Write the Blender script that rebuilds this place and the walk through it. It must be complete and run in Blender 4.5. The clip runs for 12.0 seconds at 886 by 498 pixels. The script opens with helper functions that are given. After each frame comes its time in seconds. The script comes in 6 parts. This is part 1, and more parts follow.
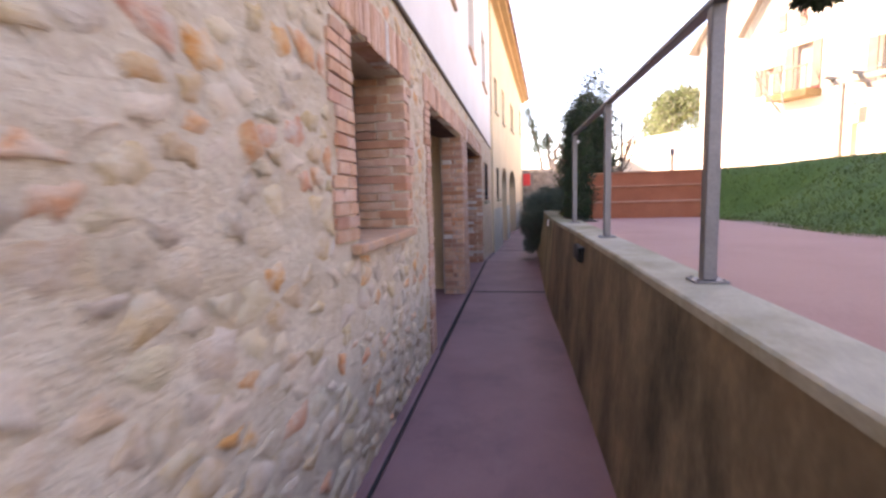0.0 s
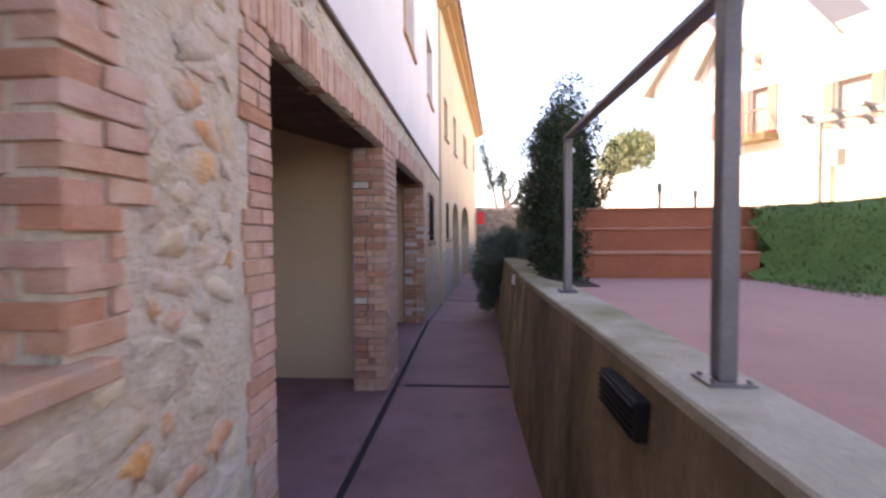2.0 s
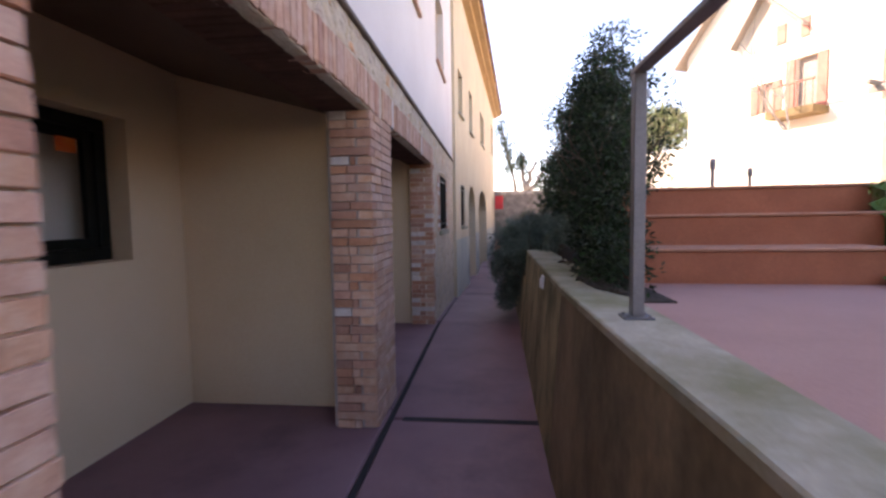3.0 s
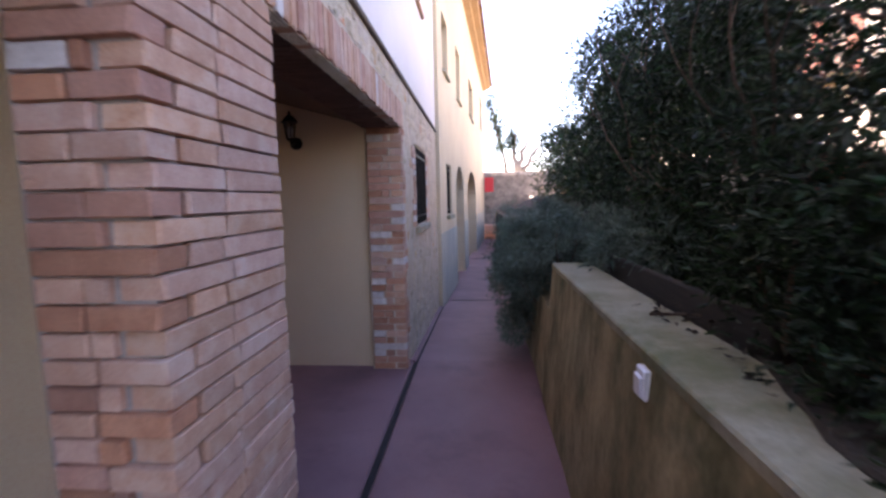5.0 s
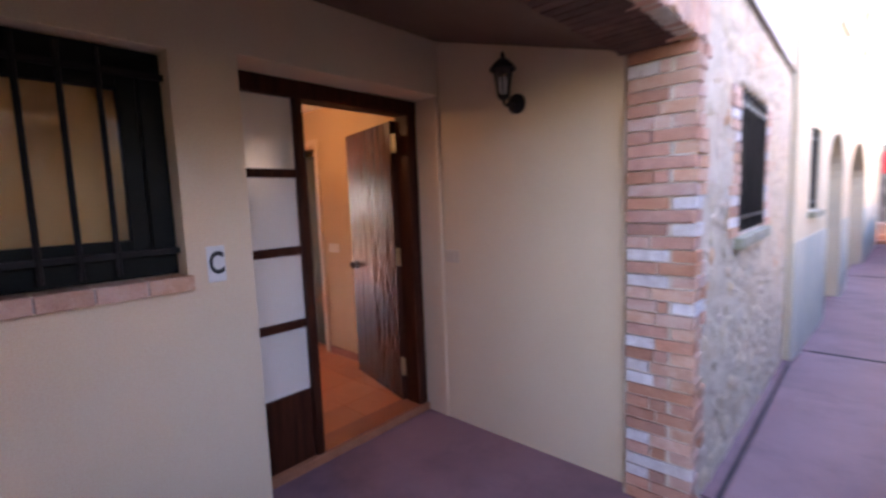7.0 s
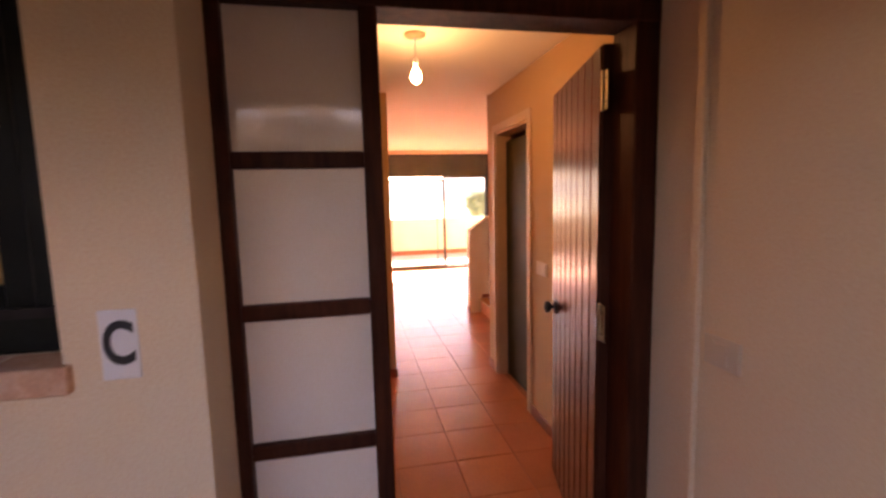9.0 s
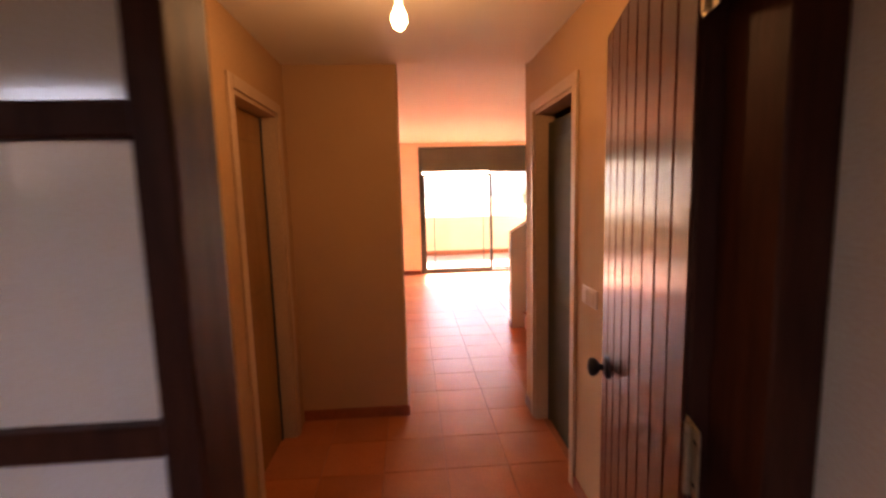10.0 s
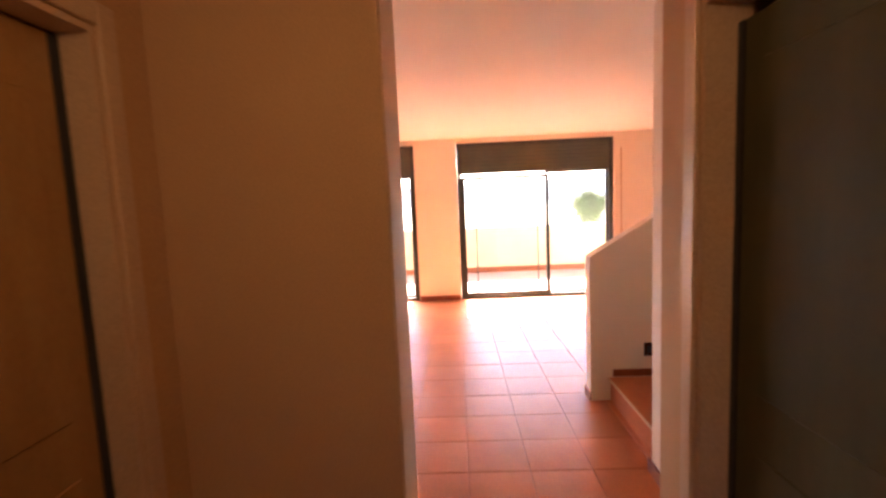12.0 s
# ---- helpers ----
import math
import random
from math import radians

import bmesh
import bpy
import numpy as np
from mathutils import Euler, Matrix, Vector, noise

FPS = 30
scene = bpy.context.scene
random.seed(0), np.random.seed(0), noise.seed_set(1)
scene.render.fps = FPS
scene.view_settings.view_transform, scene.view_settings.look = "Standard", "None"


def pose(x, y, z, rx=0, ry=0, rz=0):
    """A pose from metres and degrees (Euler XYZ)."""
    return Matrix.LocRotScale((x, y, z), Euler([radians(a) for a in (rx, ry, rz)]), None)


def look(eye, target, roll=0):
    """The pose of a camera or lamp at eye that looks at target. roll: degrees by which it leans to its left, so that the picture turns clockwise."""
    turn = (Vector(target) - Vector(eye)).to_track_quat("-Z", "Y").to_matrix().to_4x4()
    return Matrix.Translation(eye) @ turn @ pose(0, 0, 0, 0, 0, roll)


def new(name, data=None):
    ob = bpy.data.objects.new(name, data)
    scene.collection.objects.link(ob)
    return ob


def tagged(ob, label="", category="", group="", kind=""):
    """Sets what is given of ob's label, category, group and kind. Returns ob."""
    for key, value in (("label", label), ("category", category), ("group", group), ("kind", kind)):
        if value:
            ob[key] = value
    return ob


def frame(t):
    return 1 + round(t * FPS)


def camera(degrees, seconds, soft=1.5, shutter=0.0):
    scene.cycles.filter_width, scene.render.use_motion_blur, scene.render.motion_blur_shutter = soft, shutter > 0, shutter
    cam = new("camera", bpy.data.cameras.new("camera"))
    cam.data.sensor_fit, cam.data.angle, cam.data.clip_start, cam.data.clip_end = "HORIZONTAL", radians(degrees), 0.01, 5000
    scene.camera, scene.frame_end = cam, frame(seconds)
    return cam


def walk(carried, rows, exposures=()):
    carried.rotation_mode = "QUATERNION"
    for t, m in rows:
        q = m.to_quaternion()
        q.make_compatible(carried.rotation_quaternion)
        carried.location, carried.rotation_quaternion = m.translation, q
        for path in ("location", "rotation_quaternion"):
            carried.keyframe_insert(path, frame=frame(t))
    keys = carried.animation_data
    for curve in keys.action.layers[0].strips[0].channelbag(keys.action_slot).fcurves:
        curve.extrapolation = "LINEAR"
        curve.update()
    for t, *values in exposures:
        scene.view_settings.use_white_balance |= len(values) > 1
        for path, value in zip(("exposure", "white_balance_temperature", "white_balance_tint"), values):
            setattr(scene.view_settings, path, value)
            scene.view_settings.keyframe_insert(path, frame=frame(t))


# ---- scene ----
cam = camera(88.3, 12.0, soft=2.6, shutter=0.5)
PATH = [
    (0, (0.232, 0.349, 1.291), (-0.102, 2.308, 1.062), -1.7),
    (0.5, (0.271, 0.925, 1.317), (0.001, 2.892, 1.078), -1.1),
    (1, (0.219, 1.372, 1.317), (-0.016, 3.35, 1.139), -1.0),
    (1.5, (0.249, 1.99, 1.307), (0.03, 3.975, 1.199), -0.4),
    (2, (0.241, 2.577, 1.331), (0.108, 4.572, 1.259), -0.4),
    (2.5, (0.25, 3.028, 1.347), (0.1, 5.018, 1.211), -0.6),
    (3, (0.257, 3.55, 1.362), (0.043, 5.534, 1.226), -0.9),
    (5, (0.134, 5.606, 1.444), (-0.024, 7.589, 1.23), -1.3),
    (5.5, (0.119, 6.025, 1.4), (-0.189, 7.995, 1.243), -2.4),
    (6, (0.12, 6.457, 1.401), (-0.444, 8.371, 1.264), -2.0),
    (6.5, (0.036, 6.95, 1.408), (-0.853, 8.735, 1.262), -2.2),
    (7, (-0.004, 7.353, 1.438), (-1.349, 8.818, 1.229), -2.2),
    (7.5, (-0.186, 7.718, 1.416), (-1.777, 8.915, 1.23), -2.2),
    (9.3, (-1.152, 8.76, 1.517), (-3.119, 9.046, 1.29), -1.4),
    (9.5, (-1.284, 8.826, 1.51), (-3.257, 9.067, 1.291), -1.4),
    (10, (-1.688, 9.017, 1.517), (-3.669, 9.153, 1.273), -1.5),
    (10.5, (-2.023, 9.082, 1.494), (-4.008, 9.146, 1.258), -2.6),
    (11, (-2.465, 9.127, 1.534), (-4.451, 9.111, 1.302), -3.1),
    (11.5, (-2.861, 9.147, 1.542), (-4.848, 9.086, 1.321), -2.8),
    (12, (-3.305, 9.156, 1.515), (-5.294, 9.092, 1.308), -2.5),
]

# The exposure follows the walk from the shaded lane into the dim hall.
walk(cam, [(t, look(eye, target, roll)) for t, eye, target, roll in PATH],
     exposures=[(0.0, 2.62, 8100, 34), (1.8, 2.4, 7700, 33), (3.0, 2.1, 7500, 33), (5.0, 2.65, 6900, 34), (6.0, 3.2, 6700, 34), (6.5, 3.5, 6900, 36), (7.0, 3.95, 6800, 35), (7.5, 4.2, 6900, 36), (9.3, 3.6, 9800, 50), (10.0, 3.5, 8800, 45), (10.5, 3.6, 7800, 39), (11.0, 3.7, 7300, 35), (11.5, 3.6, 7100, 32), (12.0, 3.6, 6900, 28)])

# ---- world, sun, lamps ----
SUN_FROM = Vector((-0.86, 0.03, 0.70)).normalized()
world = bpy.data.worlds.new("sky")
scene.world = world
world.use_nodes = True
sky = world.node_tree.nodes.new("ShaderNodeTexSky")
sky.sky_type, sky.sun_disc = "NISHITA", False
sky.sun_elevation = math.asin(SUN_FROM.z)
sky.sun_rotation = math.atan2(SUN_FROM.x, SUN_FROM.y)
sky.air_density, sky.dust_density = 1.0, 0.4
back = world.node_tree.nodes["Background"]
back.inputs["Strength"].default_value = 0.15
world.node_tree.links.new(sky.outputs[0], back.inputs[0])

sun = new("sun", bpy.data.lights.new("sun", "SUN"))
sun.data.energy, sun.data.angle, sun.data.color = 4.0, radians(0.5), (1.0, 0.93, 0.83)
sun.matrix_world = look(SUN_FROM * 40, (0, 0, 0))

FLOOR_X, DOOR_Y0, DOOR_Y1 = -10.22, 9.19, 11.52

bulb_lamp = new("bulb_light", bpy.data.lights.new("bulb_light", "POINT"))
bulb_lamp.data.energy, bulb_lamp.data.color, bulb_lamp.data.shadow_soft_size = 0.36, (1.0, 0.58, 0.25), 0.03
bulb_lamp.location = (-3.37, 9.0, 2.05)


# ---- materials ----
def surface(name, low, high, scale=3.0, fine=60.0, rough=0.8, bump=0.3, metal=0.0, vary=0.0, stain=None, stain_scale=0.7,
            relief=None, stretch=(1, 1, 1), spec=0.5, hue=0.0, island=False, contrast=(0.3, 0.7), coat=0.0, step=0.004, cover=(0.5, 0.72)):
    """Two scales of noise between two colours, stains on top, fine relief, and a change of tone from piece to piece."""
    m = bpy.data.materials.new(name)
    m.use_nodes = True
    nt = m.node_tree
    bsdf = nt.nodes["Principled BSDF"]
    link = nt.links.new

    def node(kind, **values):
        n = nt.nodes.new(kind)
        for k, v in values.items():
            n.inputs[k].default_value = v
        return n

    geo = nt.nodes.new("ShaderNodeNewGeometry")
    mapping = node("ShaderNodeMapping", Scale=stretch)
    link(geo.outputs["Position"], mapping.inputs[0])
    big = node("ShaderNodeTexNoise", Scale=scale, Detail=6.0, Roughness=0.6)
    small = node("ShaderNodeTexNoise", Scale=fine, Detail=4.0, Roughness=0.65)
    for n in (big, small):
        link(mapping.outputs[0], n.inputs["Vector"])
    ramp = nt.nodes.new("ShaderNodeValToRGB")
    ramp.color_ramp.elements[0].position, ramp.color_ramp.elements[1].position = contrast
    ramp.color_ramp.elements[0].color, ramp.color_ramp.elements[1].color = (*low, 1), (*high, 1)
    link(big.outputs[0], ramp.inputs[0])
    grain = nt.nodes.new("ShaderNodeMix")
    grain.data_type, grain.blend_type = "RGBA", "OVERLAY"
    grain.inputs[0].default_value = 0.35
    link(ramp.outputs[0], grain.inputs[6])
    link(small.outputs[0], grain.inputs[7])
    colour = grain.outputs[2]
    if stain:
        spots = node("ShaderNodeTexNoise", Scale=stain_scale, Detail=7.0, Roughness=0.7)
        link(mapping.outputs[0], spots.inputs["Vector"])
        mask = nt.nodes.new("ShaderNodeValToRGB")
        mask.color_ramp.elements[0].position, mask.color_ramp.elements[1].position = cover
        link(spots.outputs[0], mask.inputs[0])
        mix = nt.nodes.new("ShaderNodeMix")
        mix.data_type = "RGBA"
        mix.inputs[7].default_value = (*stain, 1)
        link(mask.outputs[0], mix.inputs[0])
        link(colour, mix.inputs[6])
        colour = mix.outputs[2]
    if vary or hue:
        shift = nt.nodes.new("ShaderNodeHueSaturation")
        source = geo.outputs["Random Per Island"] if island else nt.nodes.new("ShaderNodeObjectInfo").outputs["Random"]
        value = node("ShaderNodeMapRange")
        value.inputs["To Min"].default_value, value.inputs["To Max"].default_value = 1 - vary, 1 + vary
        link(source, value.inputs[0])
        link(value.outputs[0], shift.inputs["Value"])
        if hue:
            jumble = nt.nodes.new("ShaderNodeMath")
            jumble.operation = "FRACT"
            times = nt.nodes.new("ShaderNodeMath")
            times.operation, times.inputs[1].default_value = "MULTIPLY", 7.31
            link(source, times.inputs[0])
            link(times.outputs[0], jumble.inputs[0])
            turn = node("ShaderNodeMapRange")
            turn.inputs["To Min"].default_value, turn.inputs["To Max"].default_value = 0.5 - hue, 0.5 + hue
            link(jumble.outputs[0], turn.inputs[0])
            link(turn.outputs[0], shift.inputs["Hue"])
            sat = node("ShaderNodeMapRange")
            sat.inputs["To Min"].default_value, sat.inputs["To Max"].default_value = (0.6, 1.25) if hue > 0.01 else (0.9, 1.1)
            link(jumble.outputs[0], sat.inputs[0])
            link(sat.outputs[0], shift.inputs["Saturation"])
        link(colour, shift.inputs["Color"])
        colour = shift.outputs[0]
    link(colour, bsdf.inputs["Base Color"])
    bsdf.inputs["Roughness"].default_value = rough
    bsdf.inputs["Metallic"].default_value = metal
    bsdf.inputs["Specular IOR Level"].default_value = spec
    bsdf.inputs["Coat Weight"].default_value = coat
    if bump:
        height = nt.nodes.new("ShaderNodeMath")
        height.operation = "ADD"
        link(small.outputs[0], height.inputs[0])
        link((node("ShaderNodeTexNoise", Scale=relief, Detail=3.0) if relief else big).outputs[0], height.inputs[1])
        b = node("ShaderNodeBump", Strength=bump, Distance=step)
        link(height.outputs[0], b.inputs["Height"])
        link(b.outputs[0], bsdf.inputs["Normal"])
    return m


def plain(name, colour, rough=0.5, metal=0.0, glow=0.0, trans=0.0, alpha=1.0):
    m = bpy.data.materials.new(name)
    m.use_nodes = True
    b = m.node_tree.nodes["Principled BSDF"]
    b.inputs["Base Color"].default_value = (*colour, 1)
    b.inputs["Roughness"].default_value, b.inputs["Metallic"].default_value = rough, metal
    b.inputs["Transmission Weight"].default_value, b.inputs["Alpha"].default_value = trans, alpha
    if glow:
        b.inputs["Emission Color"].default_value, b.inputs["Emission Strength"].default_value = (*colour, 1), glow
    return m


MORTAR = surface("lime_mortar", (0.54, 0.425, 0.31), (0.70, 0.58, 0.45), 5.0, 45, 0.95, 0.9, stain=(0.52, 0.38, 0.24), stain_scale=4.5, relief=18, step=0.016)
STONE_TONES = (("pale_stone", (0.57, 0.43, 0.29), (0.71, 0.56, 0.41)), ("tan_stone", (0.48, 0.31, 0.16), (0.65, 0.47, 0.29)),
               ("orange_stone", (0.58, 0.22, 0.085), (0.72, 0.41, 0.22)), ("grey_stone", (0.35, 0.255, 0.175), (0.52, 0.41, 0.30)))
STONE, STONE_JOINED = [[surface(n + e, lo, hi, 11.0, 70, 0.94, 0.9, vary=0.08, hue=0.0099, stain=(0.63, 0.515, 0.40), stain_scale=9.0, island=j, step=0.010, cover=(0.41, 0.62)) for n, lo, hi in STONE_TONES]
                       for e, j in (("", False), ("_joined", True))]
GREY_WALL = surface("grey_garden_stone", (0.16, 0.14, 0.12), (0.34, 0.30, 0.26), 4.0, 30, 0.95, 0.9, stain=(0.10, 0.09, 0.08), stain_scale=2.2, step=0.03)
BRICK = surface("hand_made_brick", (0.515, 0.28, 0.19), (0.625, 0.39, 0.28), 14.0, 120, 0.88, 0.6, vary=0.11, hue=0.004, stain=(0.60, 0.42, 0.33), stain_scale=7)
RED_BRICK = surface("red_brick", (0.40, 0.18, 0.115), (0.52, 0.27, 0.18), 14.0, 120, 0.85, 0.5, vary=0.2, hue=0.003)
WHITE_BRICK = surface("lime_smeared_brick", (0.52, 0.44, 0.40), (0.74, 0.68, 0.64), 20, 120, 0.9, 0.5, vary=0.1)
# Brick seen from below: the shade under the lintels is in this colour.
SOFFIT_BRICK = surface("shaded_soffit_brick", (0.075, 0.036, 0.026), (0.14, 0.07, 0.048), 12.0, 110, 0.92, 0.5, vary=0.2)
JOINT = surface("grey_joint_mortar", (0.30, 0.25, 0.22), (0.42, 0.36, 0.32), 12, 80, 0.95, 0.6)
WHITE_PLASTER = surface("pale_plaster", (0.72, 0.64, 0.60), (0.80, 0.73, 0.69), 0.8, 140, 0.9, 0.25)
YELLOW_PLASTER = surface("ochre_yellow_plaster", (0.60, 0.48, 0.32), (0.69, 0.57, 0.40), 0.9, 120, 0.9, 0.25, stain=(0.54, 0.44, 0.31))
BASE_PLASTER = surface("grey_green_plaster", (0.42, 0.41, 0.34), (0.54, 0.51, 0.42), 1.2, 90, 0.92, 0.4, stain=(0.36, 0.37, 0.33))
NICHE_PLASTER = surface("cream_plaster", (0.71, 0.535, 0.345), (0.77, 0.60, 0.41), 0.8, 150, 0.88, 0.2)
# Dark brown carries the unlit look of the ceiling and the arch backs.
PORCH_CEILING = surface("shaded_porch_surface", (0.10, 0.058, 0.037), (0.14, 0.083, 0.055), 1.2, 100, 0.9, 0.3)
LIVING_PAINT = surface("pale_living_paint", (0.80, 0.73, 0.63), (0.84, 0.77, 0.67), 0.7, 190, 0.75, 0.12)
# Darker and more orange than the wall: the hall's dim warm light is mixed in.
HALL_PAINT = surface("dim_toned_hall_paint", (0.48, 0.29, 0.145), (0.54, 0.34, 0.18), 0.7, 190, 0.75, 0.12)
CEILING_PAINT = surface("white_ceiling_paint", (0.82, 0.77, 0.68), (0.86, 0.81, 0.72), 0.7, 190, 0.85, 0.1)
PATH_CONCRETE = surface("red_dyed_concrete", (0.195, 0.098, 0.108), (0.265, 0.142, 0.15), 1.6, 160, 0.62, 0.35, stain=(0.145, 0.075, 0.084), stain_scale=1.3)
TERRACE_CONCRETE = surface("pink_terrace_concrete", (0.33, 0.175, 0.15), (0.42, 0.235, 0.20), 1.4, 140, 0.8, 0.3, stain=(0.36, 0.20, 0.17))
WALL_CONCRETE = surface("stained_wall_render", (0.15, 0.10, 0.055), (0.30, 0.215, 0.13), 1.8, 45, 0.92, 0.7, stain=(0.06, 0.046, 0.026), stain_scale=1.6, stretch=(1, 1, 0.6), cover=(0.42, 0.66))
STEP_EDGE = surface("worn_step_edge", (0.38, 0.16, 0.09), (0.50, 0.25, 0.16), 6.0, 80, 0.8, 0.3)
COPING = surface("weathered_coping", (0.32, 0.29, 0.22), (0.46, 0.42, 0.34), 3.5, 90, 0.9, 0.6, stain=(0.20, 0.19, 0.10), stain_scale=1.5, cover=(0.44, 0.66))
MOSSY_COPING = surface("mossy_coping", (0.25, 0.225, 0.15), (0.38, 0.345, 0.25), 3.0, 80, 0.95, 0.7, stain=(0.155, 0.15, 0.07), stain_scale=2.2, cover=(0.44, 0.66))
MOSSY_WALL = surface("mossy_wall_render", (0.25, 0.195, 0.10), (0.47, 0.375, 0.215), 2.4, 50, 0.95, 0.7, stain=(0.075, 0.075, 0.028), stain_scale=1.9, stretch=(1, 1, 0.6), cover=(0.42, 0.64))
STEP_TILE = surface("terracotta_step", (0.31, 0.09, 0.04), (0.40, 0.13, 0.063), 3.0, 80, 0.75, 0.3, vary=0.06, stain=(0.30, 0.10, 0.055))
FLOOR_TILE = surface("glazed_terracotta_tile", (0.45, 0.145, 0.053), (0.56, 0.205, 0.085), 2.5, 90, 0.36, 0.12, vary=0.10, spec=0.22, step=0.002)
SKIRTING = surface("terracotta_skirting", (0.25, 0.068, 0.028), (0.34, 0.10, 0.04), 4, 90, 0.35, 0.1)
TAR = surface("tarred_joint", (0.012, 0.010, 0.011), (0.03, 0.025, 0.026), 8, 90, 0.9, 0.3)
GROUT = surface("tile_grout", (0.34, 0.125, 0.055), (0.43, 0.175, 0.085), 8, 90, 0.9, 0.3)
DARK_WOOD = surface("dark_varnished_wood", (0.032, 0.009, 0.005), (0.08, 0.023, 0.011), 5, 70, 0.5, 0.2, stretch=(6, 6, 0.6), spec=0.12)
LEAF_WOOD = surface("varnished_plank", (0.04, 0.013, 0.008), (0.09, 0.029, 0.015), 5, 60, 0.24, 0.008, stretch=(7, 7, 0.5), vary=0.12, spec=0.28)
GREEN_DOOR = surface("grey_green_door_paint", (0.044, 0.041, 0.016), (0.064, 0.058, 0.026), 2, 90, 0.62, 0.15, spec=0.2, stretch=(4, 4, 0.6))
# Cream door turned brown here: the recess's shade is part of the colour.
SHADED_DOOR = surface("shaded_cream_door_paint", (0.28, 0.14, 0.045), (0.35, 0.19, 0.066), 2, 90, 0.26, 0.1, stretch=(4, 4, 0.6))
CASING = surface("painted_casing", (0.52, 0.35, 0.215), (0.57, 0.40, 0.255), 2, 120, 0.45, 0.1)
# Opaque panes; warm light coming through from the hall is in their tint.
FROSTED = surface("warm_lit_frosted_glass", (0.80, 0.69, 0.56), (0.84, 0.73, 0.60), 1.5, 200, 0.06, 0.03, coat=0.7)
IRON = surface("grey_painted_steel", (0.15, 0.14, 0.145), (0.21, 0.195, 0.20), 6, 90, 0.45, 0.15, metal=0.3)
BLACK_IRON = surface("black_wrought_iron", (0.008, 0.007, 0.007), (0.02, 0.018, 0.017), 8, 90, 0.5, 0.2, spec=0.2)
DARK_FRAME = surface("black_green_window_paint", (0.006, 0.008, 0.007), (0.012, 0.014, 0.012), 5, 90, 0.42, 0.12, spec=0.15)
ALU = surface("dark_green_aluminium", (0.022, 0.028, 0.024), (0.04, 0.05, 0.043), 3, 120, 0.4, 0.08)
SHUTTER = surface("green_shutter_slat", (0.055, 0.07, 0.055), (0.08, 0.10, 0.08), 3, 90, 0.55, 0.1)
BRASS = surface("worn_brass", (0.42, 0.33, 0.19), (0.62, 0.52, 0.34), 14, 90, 0.35, 0.2, metal=0.9)
PLASTIC = plain("cream_switch_plastic", (0.64, 0.51, 0.37), 0.4)
GREY_PLASTIC = plain("white_lamp_housing", (0.74, 0.74, 0.78), 0.4)
RADIATOR = surface("white_radiator_enamel", (0.74, 0.68, 0.58), (0.78, 0.72, 0.62), 2, 120, 0.3, 0.05)
SIGN = plain("white_sign_enamel", (0.74, 0.72, 0.70), 0.3)
INK = plain("black_lettering", (0.015, 0.015, 0.016), 0.5)
GLASS = plain("window_glass", (1, 1, 1), 0.02, trans=1.0)
LAMP_GLASS = plain("hammered_lamp_glass", (0.95, 0.93, 0.88), 0.18, trans=0.85)
BULB = plain("lit_bulb", (1.0, 0.72, 0.36), 0.3, glow=6.0)
# Strong orange imitates a blind lit from the room; no lamp stands there.
CURTAIN = surface("glow_tinted_blind", (0.84, 0.49, 0.19), (0.90, 0.56, 0.25), 1.5, 120, 0.9, 0.2)
BLIND = surface("pale_blind", (0.76, 0.72, 0.65), (0.83, 0.79, 0.72), 1.5, 120, 0.9, 0.2)
TIN = surface("eave_ochre_paint", (0.42, 0.26, 0.12), (0.50, 0.32, 0.16), 2, 80, 0.85, 0.2)
ROOF_TILE = surface("clay_roof_tile", (0.28, 0.13, 0.07), (0.44, 0.23, 0.13), 5, 60, 0.9, 0.4, vary=0.2, hue=0.02)
BARK = surface("bark", (0.07, 0.045, 0.03), (0.15, 0.10, 0.07), 8, 60, 0.95, 0.8, stretch=(4, 4, 0.8), step=0.015)
# Weathered wood, made near black to carry the shade of overhanging leaves.
DARK_PLANK = surface("weathered_shaded_plank", (0.018, 0.014, 0.011), (0.045, 0.035, 0.028), 6, 70, 0.9, 0.5, stretch=(5, 0.6, 5))
PALE_BARK = surface("pale_bark", (0.22, 0.18, 0.14), (0.36, 0.30, 0.25), 8, 60, 0.95, 0.7, stretch=(4, 4, 0.8))
LEAF = surface("dark_leaf", (0.015, 0.030, 0.013), (0.042, 0.068, 0.028), 2.0, 40, 0.5, 0.0, vary=0.45, hue=0.03, island=True, spec=0.2)
SPRIG = surface("grey_green_sprig", (0.06, 0.105, 0.075), (0.125, 0.18, 0.13), 2.0, 40, 0.6, 0.0, vary=0.4, hue=0.03, island=True)
FAR_LEAF = surface("light_leaf", (0.16, 0.19, 0.08), (0.28, 0.31, 0.15), 2.0, 40, 0.6, 0.0, vary=0.35, hue=0.03, island=True)
BLADE = surface("grass_blade", (0.060, 0.10, 0.010), (0.11, 0.165, 0.02), 1.5, 30, 0.6, 0.0, vary=0.35, island=True)
LAWN = surface("lawn_soil", (0.045, 0.095, 0.014), (0.075, 0.14, 0.024), 3.0, 50, 0.95, 0.6)
SOIL = surface("planter_soil", (0.03, 0.022, 0.016), (0.065, 0.046, 0.033), 6.0, 50, 0.98, 0.9, step=0.02)
FIELD = surface("dry_field", (0.44, 0.41, 0.25), (0.60, 0.55, 0.36), 0.02, 0.4, 0.95, 0.0, stain=(0.16, 0.20, 0.08), stain_scale=0.03)
HILL = surface("wooded_hill", (0.10, 0.14, 0.15), (0.17, 0.21, 0.22), 0.02, 0.3, 0.95, 0.0)
